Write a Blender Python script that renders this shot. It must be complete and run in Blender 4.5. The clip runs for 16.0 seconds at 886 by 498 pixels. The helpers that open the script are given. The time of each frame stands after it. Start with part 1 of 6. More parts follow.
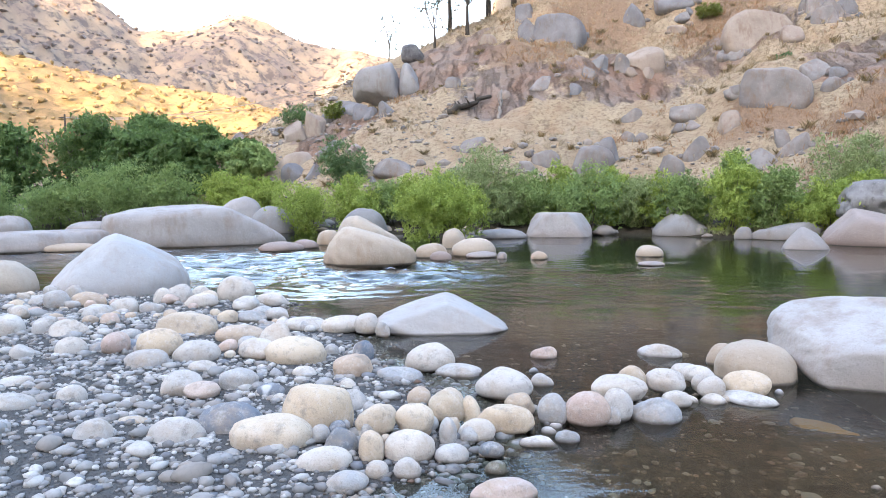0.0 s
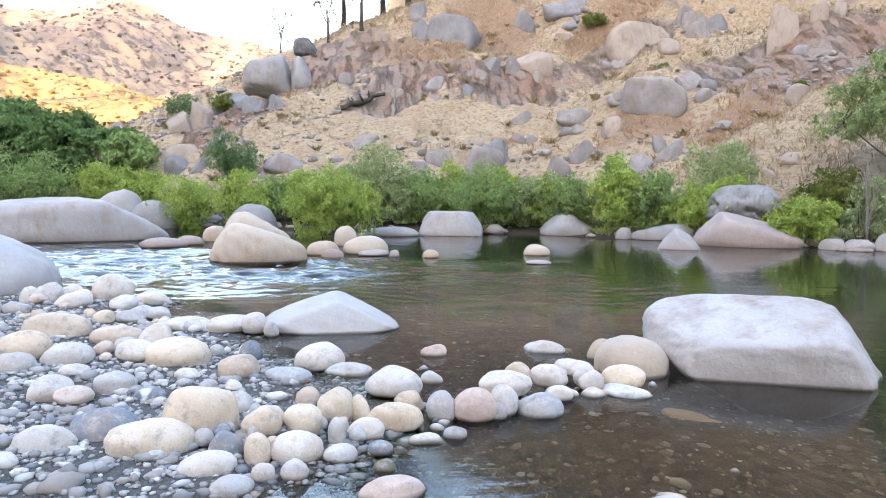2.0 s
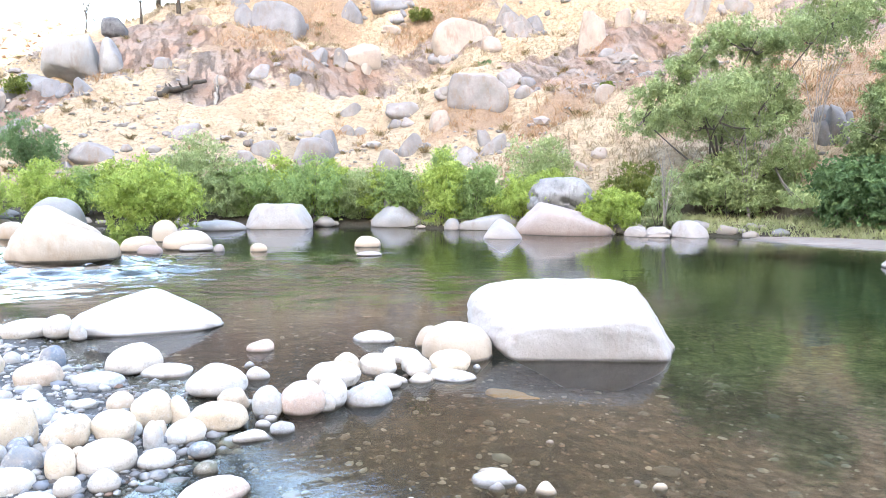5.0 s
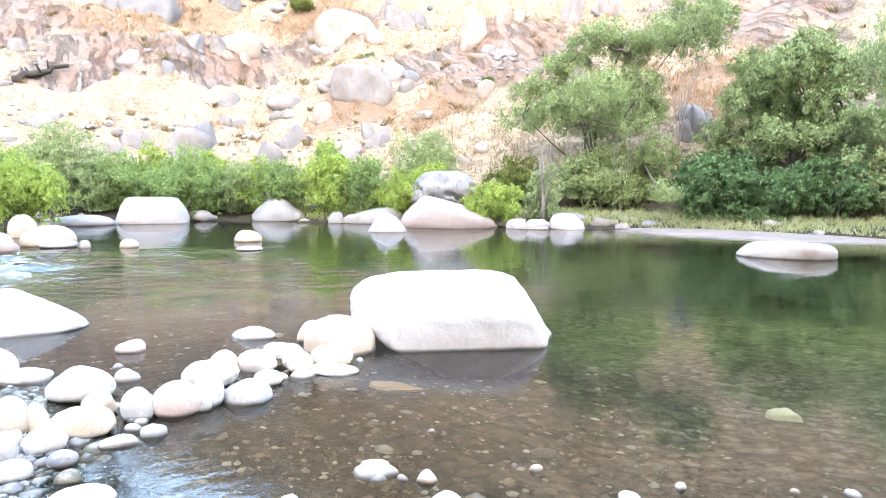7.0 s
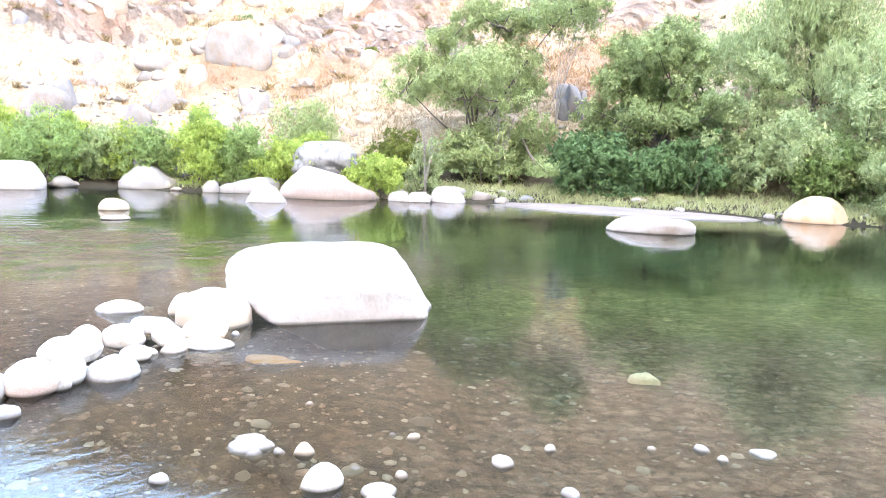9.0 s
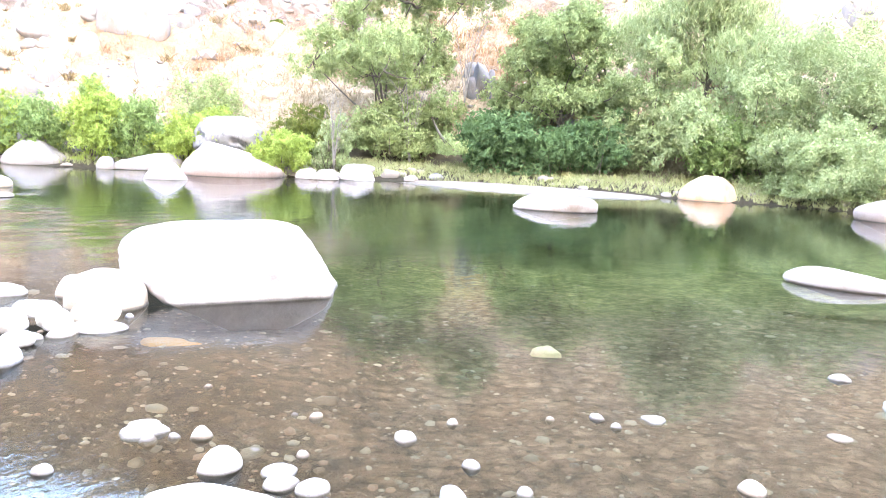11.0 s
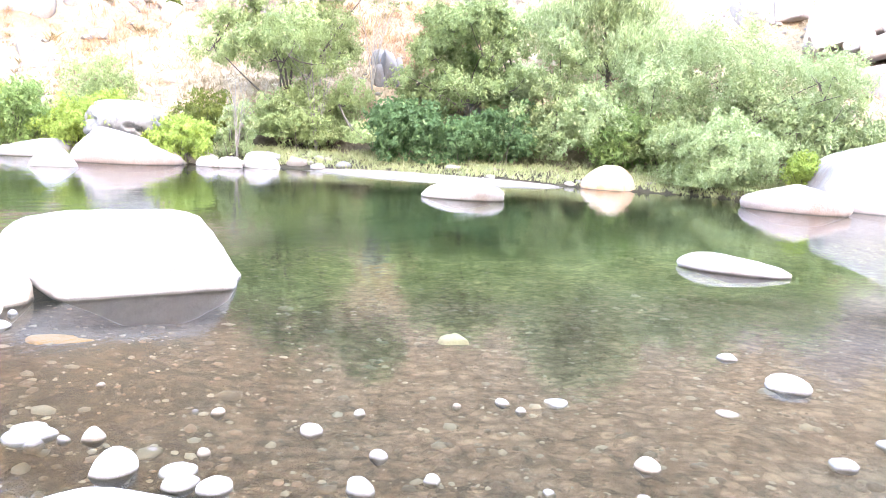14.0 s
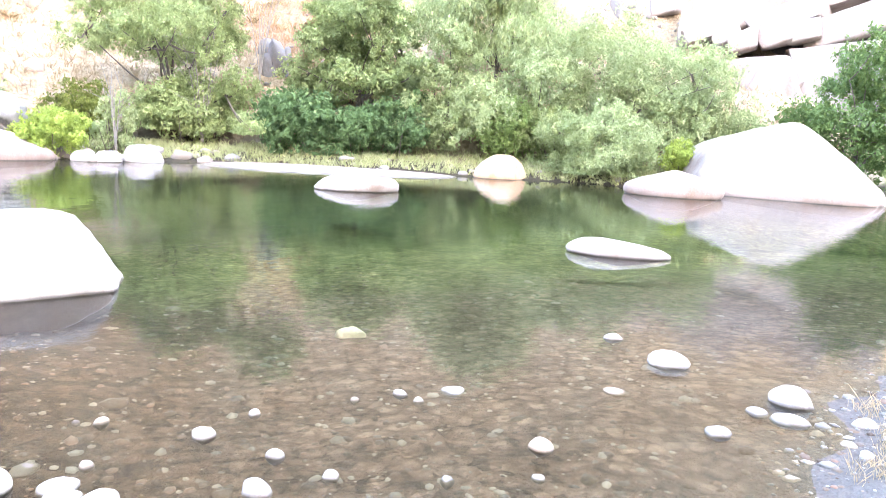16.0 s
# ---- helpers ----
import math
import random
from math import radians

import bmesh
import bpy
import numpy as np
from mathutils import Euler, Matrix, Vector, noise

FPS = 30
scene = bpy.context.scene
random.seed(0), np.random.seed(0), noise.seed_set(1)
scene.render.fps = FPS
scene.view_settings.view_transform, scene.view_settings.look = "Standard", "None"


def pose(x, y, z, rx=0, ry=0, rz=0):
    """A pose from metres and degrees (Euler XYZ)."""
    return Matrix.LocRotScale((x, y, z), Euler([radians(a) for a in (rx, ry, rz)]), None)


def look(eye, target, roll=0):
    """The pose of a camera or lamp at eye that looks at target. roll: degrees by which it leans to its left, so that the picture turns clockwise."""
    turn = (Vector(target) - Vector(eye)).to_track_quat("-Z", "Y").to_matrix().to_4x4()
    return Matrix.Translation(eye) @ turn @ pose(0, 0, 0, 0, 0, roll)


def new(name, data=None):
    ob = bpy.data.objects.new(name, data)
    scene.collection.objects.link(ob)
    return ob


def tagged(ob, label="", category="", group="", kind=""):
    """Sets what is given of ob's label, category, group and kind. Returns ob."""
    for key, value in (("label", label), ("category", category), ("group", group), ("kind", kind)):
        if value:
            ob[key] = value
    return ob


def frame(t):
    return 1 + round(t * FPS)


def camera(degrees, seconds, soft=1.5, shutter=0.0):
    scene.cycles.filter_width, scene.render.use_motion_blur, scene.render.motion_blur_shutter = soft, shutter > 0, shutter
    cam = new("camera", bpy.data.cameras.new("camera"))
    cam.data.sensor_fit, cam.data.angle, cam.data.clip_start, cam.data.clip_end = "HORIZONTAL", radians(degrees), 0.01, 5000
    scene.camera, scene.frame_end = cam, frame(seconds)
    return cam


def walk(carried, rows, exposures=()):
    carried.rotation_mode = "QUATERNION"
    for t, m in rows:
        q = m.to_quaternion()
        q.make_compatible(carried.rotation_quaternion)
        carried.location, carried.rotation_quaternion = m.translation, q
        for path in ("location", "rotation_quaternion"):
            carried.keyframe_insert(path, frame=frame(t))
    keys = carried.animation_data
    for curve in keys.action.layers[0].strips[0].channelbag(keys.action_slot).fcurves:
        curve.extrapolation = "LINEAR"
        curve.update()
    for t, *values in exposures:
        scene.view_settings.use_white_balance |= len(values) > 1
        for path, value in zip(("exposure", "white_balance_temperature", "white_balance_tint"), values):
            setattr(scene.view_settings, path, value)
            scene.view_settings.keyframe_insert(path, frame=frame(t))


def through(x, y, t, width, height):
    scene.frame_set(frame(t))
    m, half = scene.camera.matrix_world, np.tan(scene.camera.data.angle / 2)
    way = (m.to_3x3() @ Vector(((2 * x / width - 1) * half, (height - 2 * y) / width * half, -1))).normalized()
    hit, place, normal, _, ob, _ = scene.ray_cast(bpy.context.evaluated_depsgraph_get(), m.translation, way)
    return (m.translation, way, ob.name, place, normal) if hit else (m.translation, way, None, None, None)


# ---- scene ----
cam = camera(63.69, 16.0, soft=0.6)
ROWS = [
    (0, 0.008, -0.006, 1.306, 0.00, -4.30, -0.57),
    (0.5, 0.010, -0.010, 1.308, -2.12, -4.47, -0.66),
    (1, 0.013, -0.014, 1.312, -3.69, -4.61, -0.64),
    (1.5, 0.016, -0.019, 1.314, -5.54, -4.57, -0.27),
    (2, 0.020, -0.024, 1.316, -8.61, -4.50, 0.50),
    (2.5, 0.025, -0.027, 1.315, -11.26, -4.57, 0.75),
    (3, 0.032, -0.029, 1.313, -13.12, -4.83, 0.29),
    (3.5, 0.040, -0.031, 1.310, -14.51, -4.89, 0.11),
    (4, 0.048, -0.033, 1.306, -17.27, -4.96, 0.04),
    (4.5, 0.055, -0.035, 1.304, -19.68, -5.04, 0.19),
    (5, 0.061, -0.038, 1.301, -22.02, -4.99, 0.43),
    (5.2, 0.064, -0.039, 1.300, -23.09, -4.91, 0.57),
    (7.3, 0.091, -0.054, 1.290, -31.99, -5.61, 0.97),
    (7.5, 0.092, -0.054, 1.289, -32.42, -5.78, 1.32),
    (8, 0.093, -0.055, 1.289, -34.19, -5.96, 1.66),
    (8.5, 0.094, -0.056, 1.289, -37.61, -6.75, 1.96),
    (8.7, 0.095, -0.056, 1.289, -39.05, -7.03, 2.08),
    (10.8, 0.133, -0.081, 1.285, -46.81, -8.78, 2.61),
    (11, 0.135, -0.080, 1.284, -48.00, -8.83, 2.84),
    (11.5, 0.138, -0.076, 1.284, -50.17, -9.11, 3.08),
    (12, 0.144, -0.072, 1.284, -51.18, -9.19, 3.25),
    (12.5, 0.149, -0.070, 1.283, -53.03, -9.19, 3.61),
    (13, 0.153, -0.072, 1.284, -53.91, -9.22, 3.78),
    (13.5, 0.153, -0.078, 1.285, -54.55, -9.35, 3.58),
    (14, 0.152, -0.085, 1.287, -55.41, -9.35, 3.53),
    (14.5, 0.151, -0.091, 1.289, -56.74, -9.42, 3.61),
    (15, 0.152, -0.095, 1.291, -59.04, -9.35, 3.33),
    (15.5, 0.155, -0.100, 1.293, -61.72, -9.49, 3.23),
    (16, 0.158, -0.104, 1.295, -63.79, -9.62, 3.14),
]
EXPOSURES = [(0, 3.42, 6950, 15), (0.5, 3.6, 6950, 15), (1.0, 3.74, 7000, 15), (1.5, 3.72, 7000, 15), (2.0, 3.52, 7000, 15), (2.5, 3.52, 7000, 15), (3.5, 3.98, 7000, 15),
             (4.5, 4.32, 7050, 14), (5.0, 4.38, 7050, 14), (7.5, 4.77, 7100, 14), (8.5, 4.89, 7100, 15), (11.0, 5.3, 7150, 18), (12.5, 5.4, 7150, 19), (14.5, 5.42, 7150, 20), (16.0, 5.34, 7150, 20)]


def gaze(x, y, z, yaw, pitch, roll):
    m = pose(x, y, z, 90 + pitch, 0, yaw)
    return m @ pose(0, 0, 0, 0, 0, roll)


walk(cam, [(t, gaze(*r)) for t, *r in ROWS], EXPOSURES)

# ---- sky and sun: the valley lies in the evening shade of a ridge behind the camera ----
SUN_EL, SUN_AZ = 16.0, 212.0      # degrees; azimuth clockwise from +y
SUN_H = Vector((math.sin(radians(SUN_AZ)), math.cos(radians(SUN_AZ))))
world = bpy.data.worlds.new("sky")
scene.world = world
world.use_nodes = True
wn = world.node_tree.nodes
sky = wn.new("ShaderNodeTexSky")
sky.sky_type, sky.sun_disc = "NISHITA", False
sky.sun_elevation, sky.sun_rotation = radians(SUN_EL), radians(SUN_AZ)
sky.dust_density, sky.air_density, sky.ozone_density = 2.2, 1.0, 0.8
wn["Background"].inputs["Strength"].default_value = 0.15
world.node_tree.links.new(sky.outputs[0], wn["Background"].inputs["Color"])
sun = new("sun", bpy.data.lights.new("sun", "SUN"))
sun.data.energy, sun.data.angle, sun.data.color = 1.5, radians(0.6), (1.0, 0.74, 0.42)
sun.matrix_world = look((SUN_H.x * 100, SUN_H.y * 100, 100 * math.tan(radians(SUN_EL))), (0, 0, 0))


# ---- materials ----
class Nodes:
    """A small shorthand for building a node material."""

    def __init__(self, name):
        self.mat = bpy.data.materials.new(name)
        self.mat.use_nodes = True
        self.tree = self.mat.node_tree
        self.bsdf = self.tree.nodes["Principled BSDF"]
        self.out = self.tree.nodes["Material Output"]

    def add(self, kind, **values):
        node = self.tree.nodes.new("ShaderNode" + kind)
        for key, value in values.items():
            key = key.replace("_", " ")
            for socket in node.inputs:
                if socket.name.lower() == key and socket.enabled:
                    if isinstance(value, bpy.types.NodeSocket):
                        self.tree.links.new(value, socket)
                    else:
                        socket.default_value = value
                    break
        return node

    def link(self, a, b):
        self.tree.links.new(a, b)

    def coords(self, kind="Object"):
        return self.add("TexCoord").outputs[kind]

    def place(self):
        return self.add("NewGeometry").outputs["Position"]

    def noise(self, vec, scale, detail=4.0, rough=0.55):
        return self.add("TexNoise", vector=vec, scale=scale, detail=detail, roughness=rough).outputs["Fac"]

    def stretch(self, vec, scale, turn=0.0):
        return self.add("Mapping", vector=vec, scale=scale, rotation=(0, 0, turn)).outputs[0]

    def ramp(self, fac, *stops):
        node = self.add("ValToRGB", fac=fac)
        els = node.color_ramp.elements
        while len(els) < len(stops):
            els.new(0.5)
        for el, (at, col) in zip(els, stops):
            el.position = at
            el.color = (*col, 1) if len(col) == 3 else col
        return node.outputs[0]

    def grey(self, fac, lo, hi, a=0.0, b=1.0):
        node = self.tree.nodes.new("ShaderNodeMapRange")
        self.link(fac, node.inputs[0])
        for k, value in zip((1, 2, 3, 4), (lo, hi, a, b)):
            node.inputs[k].default_value = value
        return node.outputs[0]

    def mix(self, fac, a, b, how="MIX"):
        node = self.tree.nodes.new("ShaderNodeMix")
        node.data_type, node.blend_type = "RGBA", how
        for socket, value in ((node.inputs[0], fac), (node.inputs[6], a), (node.inputs[7], b)):
            if isinstance(value, bpy.types.NodeSocket):
                self.link(value, socket)
            elif isinstance(value, (int, float)):
                socket.default_value = value
            else:
                socket.default_value = (*value, 1)
        return node.outputs[2]

    def math(self, how, a, b=0.0):
        node = self.tree.nodes.new("ShaderNodeMath")
        node.operation = how
        for socket, value in zip(node.inputs, (a, b)):
            if isinstance(value, bpy.types.NodeSocket):
                self.link(value, socket)
            else:
                socket.default_value = value
        return node.outputs[0]

    def finish(self, color, rough=0.8, height=None, strength=0.4, distance=0.01, spec=0.3):
        b = self.bsdf
        for name, value in (("Base Color", color), ("Roughness", rough), ("Specular IOR Level", spec)):
            if isinstance(value, bpy.types.NodeSocket):
                self.link(value, b.inputs[name])
            else:
                b.inputs[name].default_value = (*value, 1) if isinstance(value, tuple) else value
        if height is not None:
            bump = self.add("Bump", strength=strength, distance=distance, height=height)
            self.link(bump.outputs[0], b.inputs["Normal"])
        return self.mat


def granite(name, light, dark, stain, big=0.8):
    """River-worn granite: pale body, speckle, brown and grey weather stains."""
    n = Nodes(name)
    p = n.place()
    body = n.mix(n.grey(n.noise(p, big, 5), 0.35, 0.7), light, dark)
    body = n.mix(n.grey(n.noise(n.stretch(p, (1, 1, 0.35)), big * 2.2, 6, 0.65), 0.52, 0.72), body, stain)
    speck = n.noise(p, 90, 2)
    body = n.mix(n.grey(speck, 0.55, 0.75, 0, 0.35), body, (0.12, 0.115, 0.11))
    body = n.mix(n.grey(n.noise(p, 35, 3), 0.6, 0.75, 0, 0.3), body, (0.62, 0.58, 0.53))
    wet = n.add("SeparateXYZ", vector=p).outputs["Z"]
    wet = n.math("ADD", wet, n.math("MULTIPLY", n.noise(p, 4, 3), 0.03))
    wetness = n.grey(wet, 0.025, 0.04, 1, 0)
    body = n.mix(n.grey(n.noise(p, 7, 6, 0.75), 0.55, 0.75, 0, 0.5), body, dark)
    body = n.mix(n.grey(n.noise(n.stretch(p, (1, 1, 0.5)), 2.6, 7, 0.8), 0.53, 0.66, 0, 0.45), body, stain)
    flood = n.math("ADD", wet, n.math("MULTIPLY", n.noise(n.stretch(p, (1, 1, 0.6)), 1.3, 5, 0.6), 0.55))
    body = n.mix(n.grey(flood, 0.34, 0.62, 0.42, 0), body, stain)
    body = n.mix(n.math("MULTIPLY", wetness, 0.75), body, (0.1, 0.09, 0.08))
    slime = n.grey(wet, 0.0, 0.022, 1, 0)
    body = n.mix(slime, body, n.mix(n.noise(p, 9, 5, 0.65), (0.06, 0.047, 0.034), (0.2, 0.16, 0.12)))
    bump = n.math("ADD", n.noise(p, 4, 6, 0.55), n.math("MULTIPLY", n.noise(p, 40, 3), 0.06))
    return n.finish(body, n.grey(wetness, 0, 1, 0.82, 0.3), bump, 0.65, 0.04)


def cobble_stone(name, *tones, vein=0.0):
    """One family of river cobbles; each stone takes its own tone."""
    n = Nodes(name)
    p = n.coords()
    info = n.add("ObjectInfo")
    shift = n.add("VectorMath", )
    shift.operation = "ADD"
    n.link(p, shift.inputs[0])
    spread = n.math("MULTIPLY", info.outputs["Random"], 40.0)
    n.link(spread, shift.inputs[1])
    q = shift.outputs[0]
    base = n.ramp(info.outputs["Random"], *[(k / max(1, len(tones) - 1), c) for k, c in enumerate(tones)])
    base = n.mix(n.grey(n.noise(q, 5, 6, 0.7), 0.46, 0.68, 0, 0.65), base, (0.42, 0.32, 0.23))
    base = n.mix(n.grey(n.noise(q, 22, 5, 0.75), 0.5, 0.72, 0, 0.45), base, (0.64, 0.61, 0.57))
    base = n.mix(n.grey(n.noise(q, 13, 6, 0.75), 0.53, 0.68, 0, 0.6), base, (0.2, 0.185, 0.17))
    base = n.mix(n.grey(n.noise(q, 120, 2), 0.56, 0.74, 0, 0.3), base, (0.15, 0.14, 0.13))
    if vein:
        base = n.mix(n.grey(n.noise(q, 4.5, 2, 0.5), 0.62, 0.66, 0, vein), base, (0.6, 0.6, 0.6))
    spot = n.place()
    level = n.add("SeparateXYZ", vector=spot).outputs["Z"]
    damp = n.grey(n.math("ADD", level, n.math("MULTIPLY", n.noise(spot, 6, 3), 0.03)), 0.016, 0.042, 0.85, 0)
    base = n.mix(damp, base, (0.075, 0.056, 0.042))
    bump = n.math("ADD", n.noise(q, 14, 5, 0.6), n.math("MULTIPLY", n.noise(q, 110, 2), 0.2))
    return n.finish(base, 0.78, bump, 0.7, 0.014)


M_GRANITE = granite("granite_pale", (0.37, 0.345, 0.33), (0.27, 0.25, 0.24), (0.24, 0.185, 0.15))
M_SLAB = granite("granite_slab", (0.43, 0.41, 0.395), (0.34, 0.315, 0.295), (0.26, 0.2, 0.155), 1.1)
M_LEDGE = granite("granite_ledge", (0.29, 0.25, 0.228), (0.21, 0.18, 0.165), (0.2, 0.135, 0.1), 0.5)
M_SLOPE = granite("granite_weathered", (0.265, 0.242, 0.225), (0.16, 0.145, 0.138), (0.2, 0.14, 0.105), 1.3)
M_MID = granite("granite_cool", (0.43, 0.43, 0.425), (0.34, 0.34, 0.34), (0.33, 0.28, 0.24))
M_DARK = granite("granite_dark", (0.16, 0.155, 0.155), (0.07, 0.068, 0.07), (0.045, 0.04, 0.038), 2.4)
M_HILLGREY = granite("granite_hill_grey", (0.215, 0.21, 0.212), (0.135, 0.13, 0.135), (0.15, 0.12, 0.1), 1.1)
M_PITTED = granite("granite_pitted", (0.27, 0.265, 0.262), (0.16, 0.155, 0.155), (0.09, 0.085, 0.08), 2.4)
M_EARTHY = granite("granite_earthy", (0.34, 0.28, 0.23), (0.25, 0.2, 0.165), (0.22, 0.15, 0.11), 0.9)
M_PINK = granite("granite_rosy", (0.345, 0.285, 0.258), (0.25, 0.205, 0.185), (0.23, 0.155, 0.12))
M_ORANGE = granite("granite_orange", (0.43, 0.35, 0.28), (0.39, 0.25, 0.15), (0.38, 0.2, 0.1), 1.0)
M_TAN = granite("granite_tan", (0.47, 0.40, 0.32), (0.38, 0.32, 0.26), (0.33, 0.23, 0.15))
M_GREY = granite("granite_grey", (0.29, 0.28, 0.275), (0.2, 0.195, 0.192), (0.21, 0.17, 0.14))
M_COBBLE = {
    "w": cobble_stone("cobble_pale", (0.55, 0.515, 0.47), (0.44, 0.42, 0.395), (0.56, 0.505, 0.44)),
    "c": cobble_stone("cobble_cream", (0.59, 0.49, 0.37), (0.54, 0.43, 0.31), (0.6, 0.52, 0.42)),
    "t": cobble_stone("cobble_tan", (0.47, 0.36, 0.25), (0.45, 0.35, 0.27), (0.5, 0.42, 0.32)),
    "g": cobble_stone("cobble_grey", (0.36, 0.35, 0.34), (0.42, 0.41, 0.39), (0.31, 0.31, 0.31)),
    "b": cobble_stone("cobble_slate", (0.14, 0.17, 0.21), (0.19, 0.21, 0.24), (0.16, 0.18, 0.2), vein=0.8),
    "p": cobble_stone("cobble_rosy", (0.5, 0.38, 0.31), (0.47, 0.36, 0.31), (0.52, 0.42, 0.36)),
    "d": cobble_stone("cobble_mossy", (0.12, 0.12, 0.08), (0.14, 0.13, 0.1), (0.1, 0.11, 0.07)),
}


def pebble_mass(name, *tones, wet=0.62):
    n = Nodes(name)
    geo = n.add("NewGeometry")
    rnd = geo.outputs["Random Per Island"]
    base = n.ramp(rnd, *[(k / (len(tones) - 1), c) for k, c in enumerate(tones)])
    base = n.mix(n.grey(n.noise(geo.outputs["Position"], 60, 3), 0.45, 0.75, 0, 0.35), base, (0.2, 0.18, 0.16))
    level = n.add("SeparateXYZ", vector=geo.outputs["Position"]).outputs["Z"]
    damp = n.grey(n.math("ADD", level, n.math("MULTIPLY", n.noise(geo.outputs["Position"], 1.2, 3), 0.06)), 0.035, 0.085, wet, 0)
    base = n.mix(damp, base, (0.045, 0.042, 0.04))
    return n.finish(base, n.grey(damp, 0, 0.62, 0.78, 0.35), n.noise(geo.outputs["Position"], 120, 2), 0.3, 0.004)


M_GRAVEL = pebble_mass("gravel", (0.14, 0.14, 0.14), (0.45, 0.435, 0.41), (0.21, 0.205, 0.2), (0.57, 0.55, 0.515), (0.16, 0.17, 0.19),
                       (0.3, 0.265, 0.23), (0.3, 0.29, 0.285), (0.51, 0.485, 0.45), (0.18, 0.175, 0.17), (0.39, 0.38, 0.37))
M_BEDSTONE = pebble_mass("river_bed_stones", (0.085, 0.055, 0.04), (0.13, 0.09, 0.062), (0.07, 0.048, 0.036),
                         (0.3, 0.24, 0.19), (0.07, 0.05, 0.034), (0.11, 0.074, 0.054), (0.2, 0.12, 0.085), (0.05, 0.036, 0.028), (0.3, 0.245, 0.195), (0.09, 0.066, 0.05), wet=0.0)
M_AMBER = pebble_mass("amber_stone", (0.38, 0.18, 0.055), (0.3, 0.14, 0.04), wet=0.0)
M_SUNK = pebble_mass("sunken_cream_stone", (0.78, 0.64, 0.48), (0.7, 0.56, 0.4), wet=0.0)
M_HILLSTONE = pebble_mass("hill_stones", (0.3, 0.28, 0.26), (0.22, 0.195, 0.175), (0.3, 0.25, 0.21), (0.2, 0.195, 0.195))


def ground_material():
    """Dark grit on the bar, brown to weedy green on the river bed, red earth and dry turf on the hill."""
    n = Nodes("ground_earth")
    p = n.place()
    xyz = n.add("SeparateXYZ", vector=p)
    z = xyz.outputs["Z"]
    grit = n.mix(n.noise(p, 45, 4), (0.06, 0.058, 0.055), (0.16, 0.155, 0.15))
    grit = n.mix(n.grey(n.noise(p, 1.3, 4), 0.4, 0.65, 0, 0.7), grit, (0.11, 0.107, 0.103))
    wob = n.math("ADD", z, n.math("MULTIPLY", n.noise(p, 0.8, 5, 0.6), 0.36))
    shallow = n.mix(n.noise(p, 9, 5, 0.65), (0.06, 0.039, 0.029), (0.23, 0.15, 0.11))
    weed = n.mix(n.noise(p, 3, 5, 0.65), (0.03, 0.042, 0.01), (0.14, 0.165, 0.045))
    olive = n.mix(n.noise(n.stretch(p, (0.7, 1.8, 1)), 5, 6, 0.7), (0.06, 0.062, 0.021), (0.29, 0.275, 0.115))
    bed = n.mix(n.grey(wob, -0.58, -0.42), weed, olive)
    bed = n.mix(n.grey(wob, -0.34, -0.10), bed, shallow)
    lee = n.math("SUBTRACT", xyz.outputs["Y"], xyz.outputs["X"])
    lee = n.math("ADD", lee, n.math("MULTIPLY", n.noise(p, 0.9, 4), 1.2))
    mire = n.mix(n.noise(p, 11, 5, 0.65), (0.016, 0.011, 0.008), (0.07, 0.046, 0.032))
    bed = n.mix(n.math("MULTIPLY", n.grey(lee, -0.7, 1.7), n.grey(wob, -0.48, -0.22)), bed, mire)
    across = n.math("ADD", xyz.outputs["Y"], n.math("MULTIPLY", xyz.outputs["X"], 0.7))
    # dark strip at the far water's edge: shade under the willows, painted in
    bank_shade = n.mix(n.noise(p, 7, 4), (0.03, 0.026, 0.018), (0.08, 0.066, 0.044))
    grit = n.mix(n.grey(across, 10.5, 11.5), grit, bank_shade)
    # bed colour darkened beside the far bank to carry the shrubs' shade
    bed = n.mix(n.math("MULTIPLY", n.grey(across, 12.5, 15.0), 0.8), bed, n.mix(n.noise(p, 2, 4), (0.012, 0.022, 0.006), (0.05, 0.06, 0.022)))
    cell = n.add("TexVoronoi", vector=p, scale=11.0)
    small = n.add("TexVoronoi", vector=p, scale=27.0)
    tone = n.math("ADD", n.math("MULTIPLY", cell.outputs["Color"], 0.6), n.math("MULTIPLY", small.outputs["Color"], 0.5))
    tone = n.math("MULTIPLY", n.grey(tone, 0.2, 0.95, 0.45, 1.65), n.grey(cell.outputs["Distance"], 0.35, 0.75, 1.0, 0.6))
    tone = n.math("MULTIPLY", tone, n.grey(n.noise(p, 1.6, 5, 0.65), 0.3, 0.7, 0.6, 1.4))
    bed = n.mix(1.0, bed, n.add("CombineColor", red=tone, green=tone, blue=tone).outputs[0], "MULTIPLY")
    low = n.mix(n.grey(z, -0.05, 0.02), bed, grit)
    runnel = n.noise(n.stretch(p, (1.0, 0.22, 0.35)), 2.4, 7, 0.72)
    earth = n.mix(n.grey(n.noise(p, 0.35, 5, 0.6), 0.38, 0.62), (0.27, 0.165, 0.115), (0.265, 0.215, 0.18))
    earth = n.mix(n.grey(n.noise(p, 9, 5, 0.7), 0.55, 0.66, 0, 0.55), earth, (0.35, 0.285, 0.23))
    earth = n.mix(n.grey(runnel, 0.53, 0.68, 0, 0.5), earth, (0.14, 0.095, 0.07))
    earth = n.mix(n.grey(n.noise(p, 3.5, 7, 0.78), 0.54, 0.66, 0, 0.6), earth, (0.11, 0.075, 0.055))
